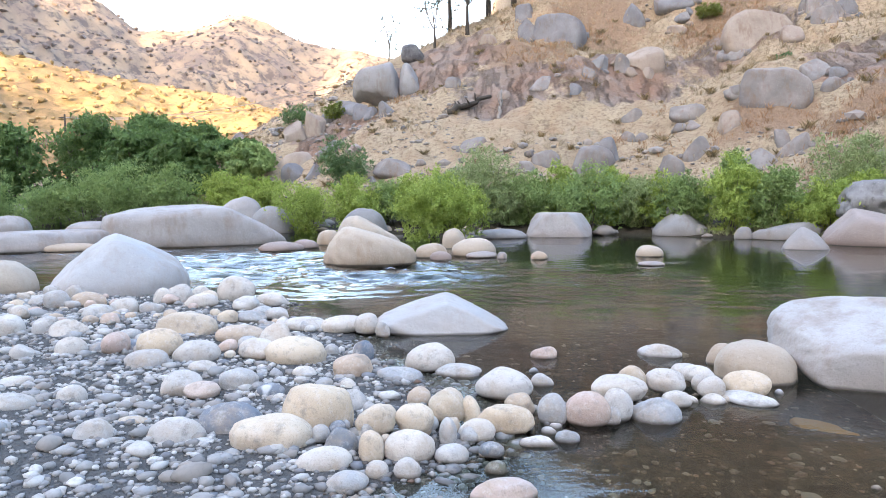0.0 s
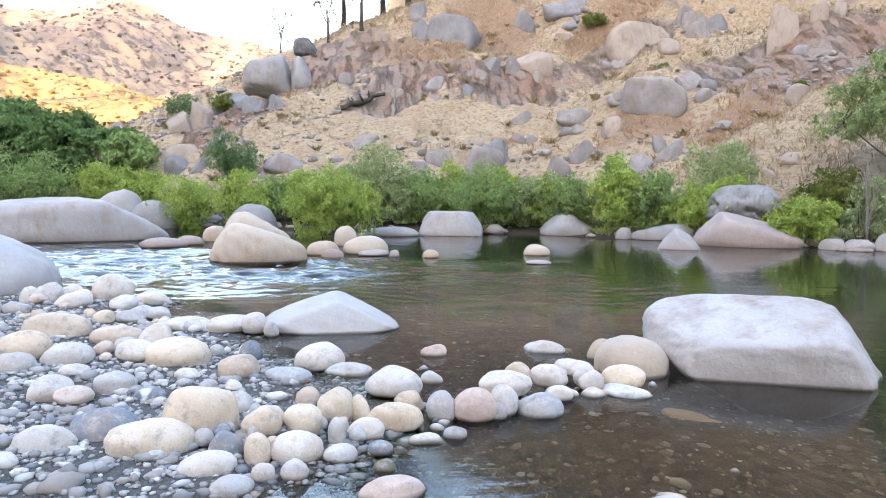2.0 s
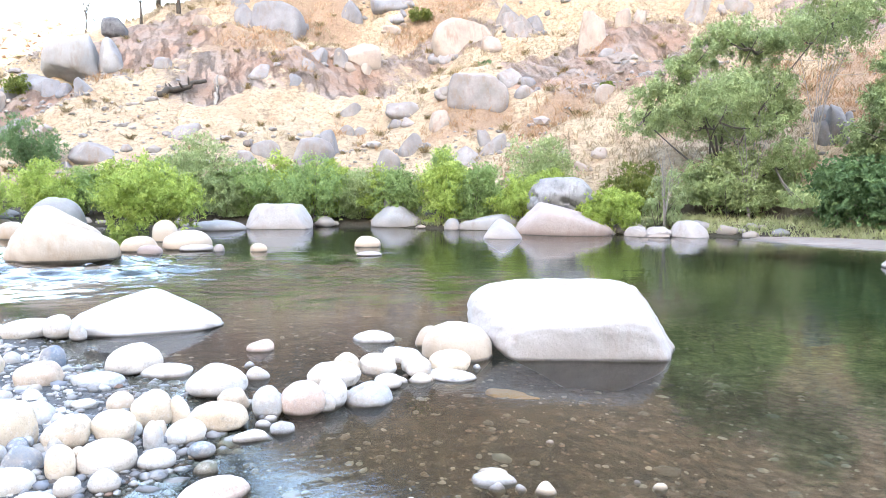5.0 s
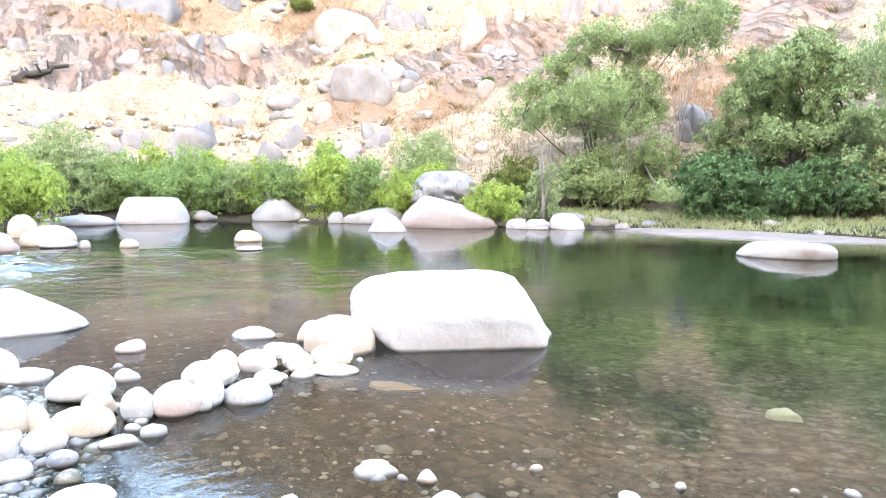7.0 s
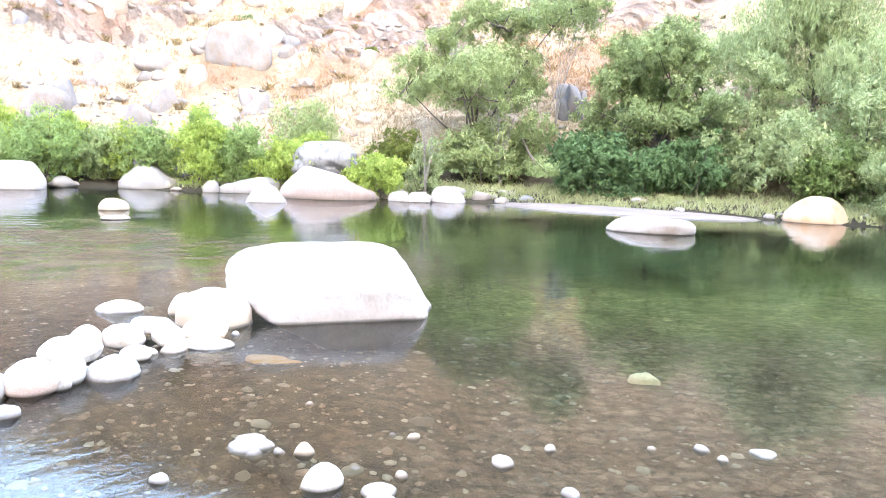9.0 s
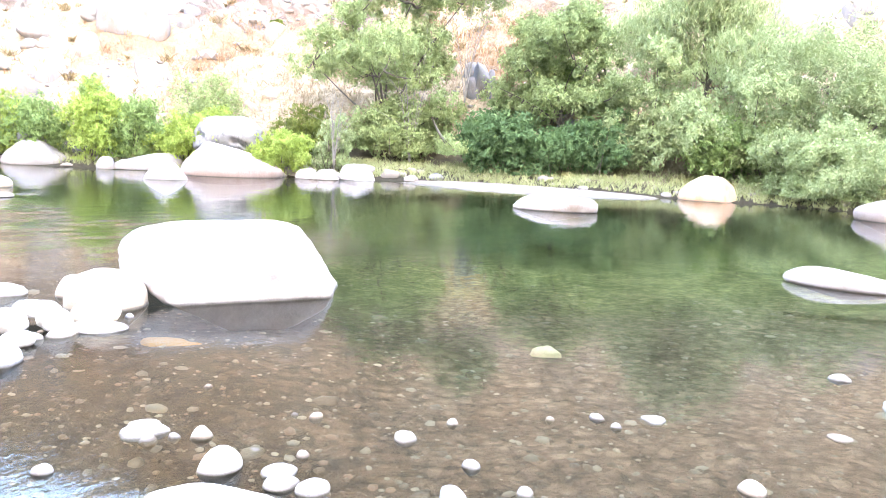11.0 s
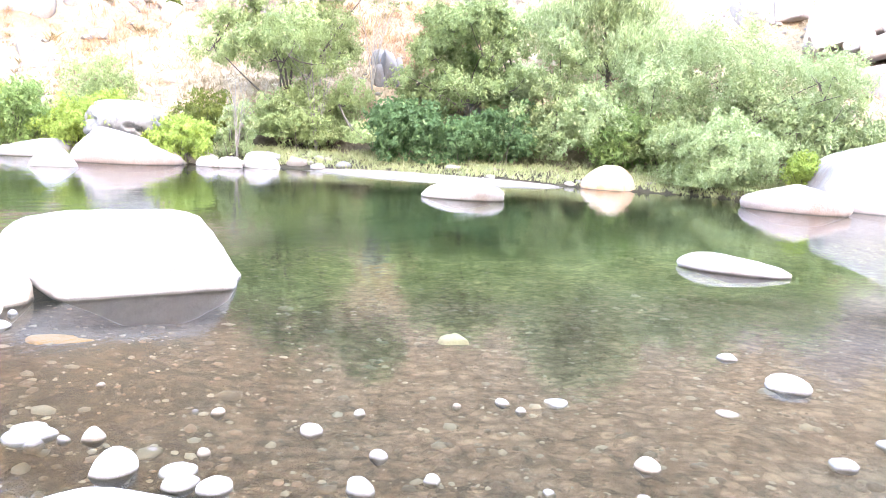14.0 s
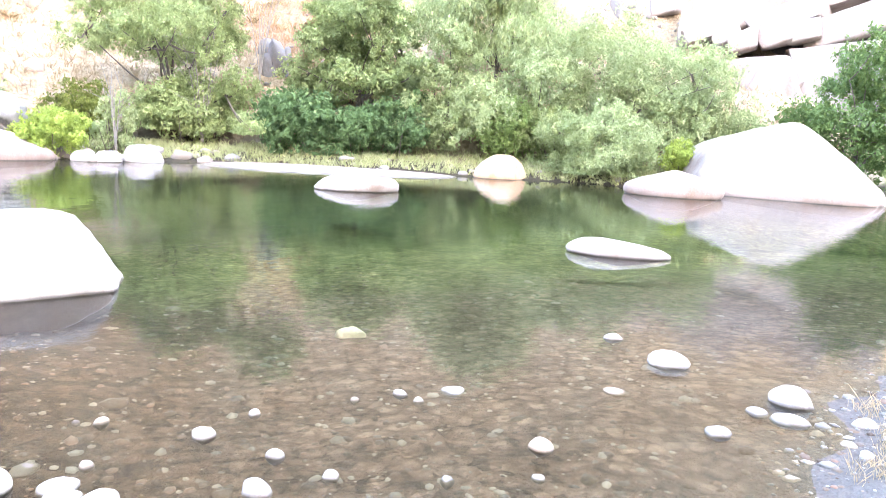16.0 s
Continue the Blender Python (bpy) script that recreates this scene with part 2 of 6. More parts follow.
    turf = n.mix(n.grey(n.noise(n.stretch(p, (1, 1, 1.6)), 5, 7, 0.8), 0.46, 0.66), (0.42, 0.33, 0.22), (0.2, 0.14, 0.095))
    turf = n.mix(n.grey(n.noise(p, 0.9, 4, 0.6), 0.45, 0.7, 0, 0.55), turf, (0.3, 0.19, 0.115))
    bare, rust = n.add("Attribute"), n.add("Attribute")
    bare.attribute_name, rust.attribute_name = "bare", "rust"
    ragged = n.math("ADD", n.math("MULTIPLY", n.noise(p, 0.7, 6, 0.7), 1.5), n.math("SUBTRACT", bare.outputs["Fac"], 0.75))
    naked = n.grey(ragged, 0.42, 0.56)
    hill = n.mix(naked, turf, earth)
    ragged = n.math("ADD", n.math("MULTIPLY", n.noise(p, 1.1, 6, 0.7), 1.3), n.math("SUBTRACT", rust.outputs["Fac"], 0.65))
    hill = n.mix(n.grey(ragged, 0.42, 0.62, 0, 0.8), hill, n.mix(n.noise(p, 7, 5, 0.7), (0.15, 0.09, 0.058), (0.37, 0.25, 0.165)))
    hill = n.mix(n.grey(n.noise(p, 1.7, 6, 0.7), 0.58, 0.68, 0, 0.5), hill, (0.12, 0.085, 0.06))
    # upstream bank colour is near black, with the shrubs' shade painted into it
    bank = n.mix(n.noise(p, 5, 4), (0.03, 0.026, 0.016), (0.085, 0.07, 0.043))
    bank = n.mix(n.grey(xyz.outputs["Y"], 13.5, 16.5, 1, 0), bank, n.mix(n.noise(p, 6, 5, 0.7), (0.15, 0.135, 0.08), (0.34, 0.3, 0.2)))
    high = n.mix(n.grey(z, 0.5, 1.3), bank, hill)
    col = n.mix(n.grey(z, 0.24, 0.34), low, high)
    bump = n.math("ADD", n.noise(p, 2.2, 7, 0.72), n.math("MULTIPLY", n.noise(p, 40, 3), 0.12))
    bump = n.math("SUBTRACT", bump, n.math("MULTIPLY", n.math("MULTIPLY", n.grey(runnel, 0.5, 0.62), naked), n.grey(z, 1.0, 2.0, 0, 0.8)))
    return n.finish(col, 0.9, bump, 1.0, 0.2, 0.2)


M_GROUND = ground_material()


def water_material():
    """Clear river water: a ripple-broken mirror over what lies beneath, with foam in the riffle."""
    n = Nodes("river_water")
    p = n.place()
    xyz = n.add("SeparateXYZ", vector=p)
    # the riffle: a long patch of quick water
    riffle = n.add("Attribute")
    riffle.attribute_name = "riffle"
    quick = riffle.outputs["Fac"]
    fine = n.noise(n.stretch(p, (1.0, 2.4, 1.0), radians(-12)), 6.0, 4, 0.55)
    swell = n.noise(n.stretch(p, (0.5, 1.5, 1.0), radians(-14)), 1.5, 2, 0.5)
    fast = n.noise(n.stretch(p, (0.9, 1.8, 1.0), radians(-14)), 2.6, 4, 0.55)
    broad = n.noise(n.stretch(p, (0.25, 0.9, 1.0), radians(-20)), 1.0, 2, 0.5)
    patch = n.grey(broad, 0.38, 0.66, 0.12, 1.0)
    h = n.math("ADD", n.math("MULTIPLY", n.math("MULTIPLY", fine, patch), 0.15), n.math("MULTIPLY", swell, 0.28))
    tiny = n.noise(n.stretch(p, (1.0, 2.2, 1.0), radians(-8)), 22.0, 3, 0.6)
    h = n.math("ADD", h, n.math("MULTIPLY", n.math("MULTIPLY", tiny, patch), 0.022))
    h = n.math("ADD", h, n.math("MULTIPLY", n.math("MULTIPLY", fast, quick), 1.3))
    bump = n.add("Bump", strength=0.55, distance=0.03, height=h)
    gloss = n.add("BsdfGlossy", color=(0.95, 0.96, 0.97, 1), roughness=0.0)
    clear = n.add("BsdfTransparent", color=(0.80, 0.84, 0.74, 1))
    n.link(bump.outputs[0], gloss.inputs["Normal"])
    fres = n.add("Fresnel", ior=1.33)
    n.link(bump.outputs[0], fres.inputs["Normal"])
    water = n.add("MixShader")
    n.link(fres.outputs[0], water.inputs[0])
    n.link(clear.outputs[0], water.inputs[1])
    n.link(gloss.outputs[0], water.inputs[2])
    foam = n.add("BsdfDiffuse", color=(0.7, 0.76, 0.86, 1))
    streak = n.noise(n.stretch(p, (0.9, 2.0, 1.0), radians(-14)), 2.4, 8, 0.7)
    amount = n.math("MULTIPLY", n.grey(streak, 0.56, 0.66), n.grey(quick, 0.6, 0.95, 0, 0.7))
    top = n.add("MixShader")
    n.link(amount, top.inputs[0])
    n.link(water.outputs[0], top.inputs[1])
    n.link(foam.outputs[0], top.inputs[2])
    n.link(top.outputs[0], n.out.inputs["Surface"])
    return n.mat


M_WATER = water_material()


def leaf_material(name, dark, mid, light, through=0.36):
    n = Nodes(name)
    geo = n.add("NewGeometry")
    base = n.ramp(geo.outputs["Random Per Island"], (0.0, tuple(0.8 * a + 0.2 * b for a, b in zip(dark, mid))), (0.5, mid), (1.0, tuple(0.85 * a + 0.15 * b for a, b in zip(light, mid))))
    base = n.mix(n.grey(n.noise(geo.outputs["Position"], 1.6, 3), 0.35, 0.7, 0, 0.6), base, mid)
    n.finish(base, 0.55, spec=0.25)
    glow = n.add("BsdfTranslucent")
    n.link(n.mix(0.5, base, light), glow.inputs["Color"])
    both = n.add("MixShader", fac=through)
    n.link(n.bsdf.outputs[0], both.inputs[1])
    n.link(glow.outputs[0], both.inputs[2])
    n.link(both.outputs[0], n.out.inputs["Surface"])
    return n.mat


M_LEAF = {
    "bright": leaf_material("leaf_bright", (0.135, 0.185, 0.035), (0.3, 0.385, 0.08), (0.46, 0.54, 0.15)),
    "green": leaf_material("leaf_green", (0.09, 0.145, 0.045), (0.215, 0.305, 0.1), (0.36, 0.455, 0.18)),
    "cool": leaf_material("leaf_cool", (0.115, 0.15, 0.06), (0.26, 0.32, 0.13), (0.415, 0.47, 0.225)),
    "deep": leaf_material("leaf_deep", (0.045, 0.092, 0.036), (0.105, 0.18, 0.072), (0.2, 0.3, 0.12)),
    "mid": leaf_material("leaf_mid", (0.1, 0.135, 0.058), (0.23, 0.295, 0.12), (0.4, 0.46, 0.225)),
    # near-black leaves: the look against a bright sky is put into the colour
    "backlit": leaf_material("leaf_backlit", (0.011, 0.012, 0.009), (0.025, 0.03, 0.018), (0.044, 0.051, 0.026), 0.1),
    "wood": leaf_material("leaf_wood", (0.044, 0.088, 0.026), (0.101, 0.172, 0.053), (0.185, 0.273, 0.088)),
    "olive": leaf_material("leaf_olive", (0.07, 0.097, 0.022), (0.15, 0.176, 0.035), (0.22, 0.255, 0.062)),
    "pale": leaf_material("leaf_pale", (0.14, 0.178, 0.08), (0.285, 0.345, 0.155), (0.45, 0.505, 0.275)),
}
M_STRAW = leaf_material("dry_grass_blades", (0.2, 0.14, 0.085), (0.33, 0.25, 0.155), (0.47, 0.375, 0.25), 0.2)
M_RUST = leaf_material("rusty_weed_blades", (0.19, 0.1, 0.055), (0.33, 0.19, 0.1), (0.45, 0.29, 0.165), 0.2)
M_REED = leaf_material("reed_blades", (0.17, 0.2, 0.08), (0.3, 0.32, 0.15), (0.46, 0.45, 0.27), 0.2)
M_SCRUB = leaf_material("chaparral", (0.06, 0.05, 0.025), (0.19, 0.135, 0.065), (0.36, 0.25, 0.11), 0.05)


def bark_material(name, dark, light):
    n = Nodes(name)
    p = n.place()
    v = n.noise(n.stretch(p, (8, 8, 1.5)), 3, 5, 0.65)
    return n.finish(n.mix(v, dark, light), 0.9, v, 0.6, 0.02)


M_BARK = bark_material("bark", (0.07, 0.055, 0.045), (0.2, 0.17, 0.14))
M_DEADWOOD = bark_material("weathered_wood", (0.16, 0.14, 0.12), (0.36, 0.33, 0.3))
M_CHAR = bark_material("dark_wood", (0.03, 0.025, 0.02), (0.09, 0.075, 0.06))


def mountain_material(name, pale, mid, dark):
    n = Nodes(name)
    p = n.place()
    v = n.noise(p, 0.03, 6, 0.6)
    col = n.mix(n.grey(v, 0.38, 0.62), pale, mid)
    col = n.mix(n.grey(n.noise(p, 0.12, 5, 0.65), 0.5, 0.62, 0, 0.8), col, dark)
    return n.finish(col, 0.95, n.noise(p, 0.2, 5, 0.7), 0.7, 2.0, 0.1)


M_MOUNTAIN = mountain_material("mountain_slope", (0.34, 0.215, 0.1), (0.22, 0.145, 0.08), (0.13, 0.1, 0.05))
M_FAR = mountain_material("mountain_chaparral", (0.3, 0.22, 0.155), (0.18, 0.14, 0.12), (0.09, 0.075, 0.072))
M_FARSCRUB = leaf_material("far_scrub", (0.06, 0.05, 0.05), (0.12, 0.095, 0.09), (0.24, 0.18, 0.14), 0.05)


# ---- shapes ----
def mesh_of(name, verts, faces, material, smooth=True):
    me = bpy.data.meshes.new(name)
    me.from_pydata(np.asarray(verts).tolist() if not isinstance(verts, list) else verts, [], faces if isinstance(faces, list) else np.asarray(faces).tolist())
    me.materials.append(material)
    if smooth:
        me.polygons.foreach_set("use_smooth", np.ones(len(me.polygons), bool))
    me.update()
    return me


def part(name, me, parent, label=""):
    ob = new(name, me)
    ob.parent = parent
    return tagged(ob, label)


def empty(name, x, y, z, turn=0.0):
    ob = new(name)
    ob.empty_display_size = 0.2
    ob.matrix_world = pose(x, y, z, 0, 0, turn)
    return ob


def ball(level):
    bm = bmesh.new()
    bmesh.ops.create_icosphere(bm, subdivisions=level, radius=1.0)
    v = np.array([w.co[:] for w in bm.verts])
    f = [[w.index for w in face.verts] for face in bm.faces]
    bm.free()
    return v, f


BALL = {k: ball(k) for k in (1, 2, 3, 4, 5)}
EDGES = {}
for level, (pts, tris) in BALL.items():
    tri = np.array(tris)
    EDGES[level] = np.concatenate([tri[:, [0, 1]], tri[:, [1, 2]], tri[:, [2, 0]]])


def eased(v, level, times):
    """Rounds edges off: every vertex moves towards the middle of its neighbours."""
    a, b = EDGES[level].T
    count = np.bincount(a, minlength=len(v))[:, None]
    for _ in range(times):
        total = np.stack([np.bincount(a, weights=v[b, k], minlength=len(v)) for k in range(3)], 1)
        v = 0.4 * v + 0.6 * total / count
    return v



def ripple(p, rng, freq, octaves=3, fall=0.5):
    """Smooth noise in space: a sum of random waves, about -1 to 1."""
    out, amp = np.zeros(len(p)), 1.0
    for _ in range(octaves):
        for _ in range(5):
            k = rng.normal(size=3)
            k *= freq / np.linalg.norm(k)
            out += amp * np.sin(p @ k + rng.uniform(0, 6.28)) / 5 ** 0.5
        amp, freq = amp * fall, freq * 2.1
    return out


def stone_mesh(name, w, d, h, seed, material, level=3, cuts=(), lumps=0.10, power=2.4, sink=0.3, facets=0, worn=None, joints=0.0, pits=0.0):
    """A worn stone w by d by h above its footing: a rounded block with flats, lumps and a hidden foot."""
    rng = np.random.default_rng(seed)
    v, f = BALL[level]
    v = v.copy()
    v /= ((np.abs(v) ** power).sum(1) ** (1 / power))[:, None]
    planes = [(np.array(c[:3]) / np.linalg.norm(c[:3]), c[3]) for c in cuts]
    for _ in range(facets):
        k = rng.normal(size=3)
        k[2] = abs(k[2]) * 0.8
        planes.append((k / np.linalg.norm(k), rng.uniform(0.62, 0.85) if facets < 4 else rng.uniform(0.48, 0.8)))
    for k, o in planes:
        over = v @ k - o
        v -= np.where(over > 0, over * 0.93, 0)[:, None] * k
    if planes:
        v = eased(v, level, {3: 1, 4: 3, 5: 8}.get(level, 0) if worn is None else worn)
    q = v.copy()
    v *= (1 + lumps * ripple(q, rng, 2.0, 2) * 0.6 + lumps * 0.22 * ripple(q, rng, 6.0, 3))[:, None]
    if level >= 4:
        v *= (1 + 0.010 * ripple(q, rng, 22.0, 2))[:, None]
    if joints:
        v *= (1 - joints * np.exp(-(ripple(q, rng, 2.6, 1) / 0.10) ** 2) - 0.6 * joints * np.exp(-(ripple(q, rng, 4.0, 1) / 0.09) ** 2))[:, None]
    if pits:
        v *= (1 - pits * np.clip(ripple(q * np.array([1, 1, 1.8]), rng, 8.0, 2) - 0.75, 0, 0.8) * np.clip(0.7 - q[:, 2], 0, 1))[:, None]
    full = h * (1 + sink)
    v[:, 2] = (v[:, 2] - v[:, 2].min()) / (v[:, 2].max() - v[:, 2].min()) * full - h * sink
    dry = v[:, 2] > 0
    for k, size in ((0, w), (1, d)):
        lo, hi = v[dry, k].min(), v[dry, k].max()
        v[:, k] = (v[:, k] - (hi + lo) / 2) / (hi - lo) * size
    v[:, :2] *= np.clip(1 + 0.55 * v[:, 2] / (h * sink), 0.3, 1)[:, None]
    return mesh_of(name, v, f, material)


def boulder(label, x, y, z, w, d, h, turn, seed, material, cuts=(), level=4, lumps=0.09, power=2.3, sink=0.75, facets=0, tilt=0.0, name="boulder", worn=None, joints=0.0, pits=0.0):
    ob = new(name, stone_mesh(name, w, d, h, seed, material, level, cuts, lumps, power, sink, facets, worn, joints, pits))
    ob.matrix_world = pose(x, y, z, 0, tilt, turn)
    return tagged(ob, label, "boulder")


# ---- the lie of the land ----
FAR_BANK = [(-90, 70), (-33, 47), (-14, 33.5), (-6, 27.5), (-2, 25), (2.7, 23.2), (6.5, 22.2), (9, 19.6), (12, 16.6), (14.1, 15.4),
            (15.6, 13.6), (17.0, 11.0), (18.2, 8.4), (19.2, 5.6), (19.6, 3.0), (21.0, 0.0), (24.5, -3.0), (30, -9), (60, -40)]
NEAR_BANK = [(-60, 26), (-30, 19), (-14, 13.0), (-8, 10.6), (-5.5, 10.0), (-3.3, 9.5), (-1.9, 8.5), (-0.9, 6.9), (-0.35, 5.4), (-0.1, 4.2),
             (0.0, 3.2), (-0.3, 2.5), (0.1, 1.5), (1.1, 0.35), (2.0, -0.35), (2.95, -0.46), (3.35, -0.54), (3.75, -0.62), (4.15, -0.74), (4.7, -1.0), (5.2, -1.5), (6, -2.7), (9, -6), (40, -40)]


def side(x, y, line):
    """Signed distance to a bank line: positive to the left of its run."""
    best, sign = np.full(x.shape, 1e9), np.ones(x.shape)
    for (ax, ay), (bx, by) in zip(line[:-1], line[1:]):
        ux, uy = bx - ax, by - ay
        t = np.clip(((x - ax) * ux + (y - ay) * uy) / (ux * ux + uy * uy), 0, 1)
        dx, dy = x - ax - t * ux, y - ay - t * uy
        dist = np.hypot(dx, dy)
        cross = ux * (y - ay) - uy * (x - ax)
        near = dist < best
        sign = np.where(near, np.sign(cross), sign)
        best = np.minimum(best, dist)
    return best * sign


def wave(x, y, seed, freq, octaves=4):
    rng = np.random.default_rng(seed)
    p = np.stack([x.ravel(), y.ravel(), 0 * x.ravel()], 1)
    return ripple(p, rng, freq, octaves, 0.55).reshape(x.shape)


def soft_min(a, b, k):
    return -k * np.logaddexp(-a / k, -b / k)


def land(x, y):
    x, y = np.asarray(x, float), np.asarray(y, float)
    far = side(x, y, FAR_BANK) + 0.25 * wave(x, y, 3, 0.9, 2)
    near = -side(x, y, NEAR_BANK) + 0.16 * wave(x, y, 5, 1.3, 3)
    # hill across the river
    up = np.maximum(far, 0)
    bank = np.where(far > 0, 0.22 * np.minimum(up, 1.2) + 0.10 * np.maximum(up - 1.2, 0), 0.16 * far)
    slope = np.maximum(up - 2.6, 0) * 0.50 + np.maximum(up - 20, 0) * 0.8
    slope = slope + np.clip(up / 14, 0, 1) * (0.75 * wave(x, y, 11, 0.22, 3) + 0.36 * wave(x, y, 12, 0.8, 4) + 0.13 * wave(x, y, 14, 3.0, 2) - 0.30 * np.abs(wave(x * 1.3, y * 0.8, 15, 0.9, 2)))
    crest = np.where(x < 5, np.interp(x, [-40, -12, -6.5, -2, 0.8, 5], [-13, 4.3, 7.5, 9.3, 10.6, 11.9]), 11.9 + np.minimum(4.0 * (x - 5), 48)) + 0.3 * wave(x, y, 13, 0.25, 2)
    bearing = np.degrees(np.arctan2(x, np.maximum(y, 0.1)))
    crest = np.where(x < 5, crest, np.minimum(crest, np.hypot(x, y) * np.tan(np.radians(np.interp(bearing, [0, 7, 10, 16, 20, 27, 32, 40, 50], [16.5, 17, 19.3, 22, 23.6, 25.6, 26.4, 27.2, 28])))))
    crest = np.maximum(crest, 0.8)
    hill = np.where(up > 2.0, soft_min(slope, crest, 0.7), 0)
    z_far = bank + np.maximum(hill, 0) * np.clip((up - 2.0) / 2, 0, 1)
    z_far = np.where(far > 12, np.minimum(z_far, hill + 1.8), z_far)
    # gravel bar on this side
    z_near = np.where(near > 0, 0.14 * (1 - np.exp(-np.maximum(near, 0) / 1.6)) + 0.004 * near, 0.085 * near)
    z_near = z_near + 0.02 * wave(x, y, 7, 2.2, 3)
    z = np.logaddexp(np.maximum(z_near, z_far) / 0.12, (-0.8 + 0.1 * wave(x, y, 9, 0.7, 3)) / 0.12) * 0.12
    # unseen slope added on this side, well back from the bar, to block skylight
    s = np.clip((near - 7) / 22, 0, 1)
    z = z + 20 * s * s * (3 - 2 * s)
    # ridge behind the camera that keeps the evening sun off the river
    u = x * SUN_H.x + y * SUN_H.y
    s = np.clip((u - 55) / 130, 0, 1)
    z = z + 100 * s * s * (3 - 2 * s)
    # unseen hill added out to the left, to throw shade on the far ridge
    z = z + 300 * np.exp(-(((x + 400) / 140) ** 2 + ((y - 230) / 130) ** 2))
    s = np.clip((np.hypot(x, y) - 70) / 60, 0, 1)
    return z + 1.5 * s


def polar_grid(radii, fine, coarse):
    """Rings round the camera's stand, fine over the bearings where the river lies."""
    a = np.concatenate([np.linspace(radians(-18), radians(132), fine, endpoint=False), np.linspace(radians(132), radians(342), coarse, endpoint=False)])
    r, a = np.meshgrid(radii, a, indexing="ij")
    x, y = r * np.cos(a), r * np.sin(a)
    n, m = r.shape
    i, j = np.meshgrid(np.arange(n - 1), np.arange(m), indexing="ij")
    k = (j + 1) % m
    faces = np.stack([i * m + j, (i + 1) * m + j, (i + 1) * m + k, i * m + k], -1).reshape(-1, 4)
    faces = faces.tolist() + [list(range(m))]
    return x.ravel(), y.ravel(), faces


gx, gy, gf = polar_grid(np.concatenate([np.geomspace(0.4, 22, 130), np.linspace(22.3, 60, 120), np.geomspace(61, 3000, 46)]), 440, 60)
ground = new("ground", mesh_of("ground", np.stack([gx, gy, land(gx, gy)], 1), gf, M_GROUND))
BARE = [(0.3, 41.6, 4.0, 3.0), (3.5, 37.4, 3.2, 2.4), (8.5, 37.0, 4.5, 2.4), (18.6, 29.5, 4.0, 4.0), (22.5, 30.0, 4.0, 4.5), (20.0, 25.5, 3.0, 2.8), (-5.5, 39.0, 3.0, 2.4), (15.0, 38.0, 4.0, 1.6), (0.0, 44.5, 3.5, 2.0), (30.0, 22.0, 5.0, 6.0)]
RUST = [(13.0, 28.6, 2.4, 1.6), (15.6, 26.0, 2.0, 1.4), (4.6, 40.0, 3.0, 1.6), (9.0, 43.2, 4.0, 2.0), (16.2, 40.4, 4.0, 2.0), (24.0, 18.0, 3.0, 3.0)]


def patches(x, y, spots):
    """How far a place lies inside the nearest of some oval patches of the slope, 0 to 1."""
    return np.max([np.exp(-((x - a) / c) ** 2 - ((y - b) / d) ** 2) for a, b, c, d in spots], axis=0)


for key, spots in (("bare", BARE), ("rust", RUST)):
    ground.data.attributes.new(key, "FLOAT", "POINT").data.foreach_set("value", patches(gx, gy, spots).astype(np.float32))
tagged(ground, "grey grit bar, brown river bed and dry grassy hillside", "ground", kind="structure")

RIFFLE = [(-13, 20), (-6, 16.2), (-3.2, 13.2), (-0.8, 12.3), (1.0, 11.3)]


def riffle_at(x, y):
    d = np.abs(side(x, y, RIFFLE))
    calm = np.exp(-(d / 2.8) ** 2) * np.clip((2.2 - x) / 2.0, 0, 1)
    spread = 0.5 * np.exp(-((x - 2.0) / 2.6) ** 2 - ((y - 10.4) / 2.4) ** 2)
    up = 0.6 * np.clip((-2 - x) / 4, 0, 1) * np.exp(-(side(x, y, RIFFLE) / 4.0) ** 2)
    lap = 0.05 * np.exp(-((x - 1.1) / 0.8) ** 2 - ((y - 2.1) / 0.6) ** 2)
    return np.maximum(np.maximum(np.maximum(calm, spread), up), lap)


wx, wy, wf = polar_grid(np.concatenate([np.geomspace(1.0, 8.4, 60), np.linspace(8.5, 21.5, 190), np.geomspace(21.8, 120, 40)]), 400, 24)
rip = riffle_at(wx, wy)
chop = 0.040 * wave(wx, wy * 1.2, 21, 3.6, 1) - 0.034 * np.abs(wave(wx, wy * 1.4, 22, 7.5, 2)) + 0.006 * wave(wx, wy * 1.5, 23, 26.0, 1)
wz = np.clip(rip, 0, 0.9) * (0.45 + 0.55 * np.clip(wave(wx, wy, 24, 1.1, 2) + 0.6, 0, 1)) * chop * np.clip((np.hypot(wx, wy) - 5) / 4, 0, 1)
water = new("water", mesh_of("water", np.stack([wx, wy, wz], 1), wf, M_WATER))
water.data.attributes.new("riffle", "FLOAT", "POINT").data.foreach_set("value", rip.astype(np.float32))
tagged(water, "clear green river water with a foaming riffle", "river", kind="structure")


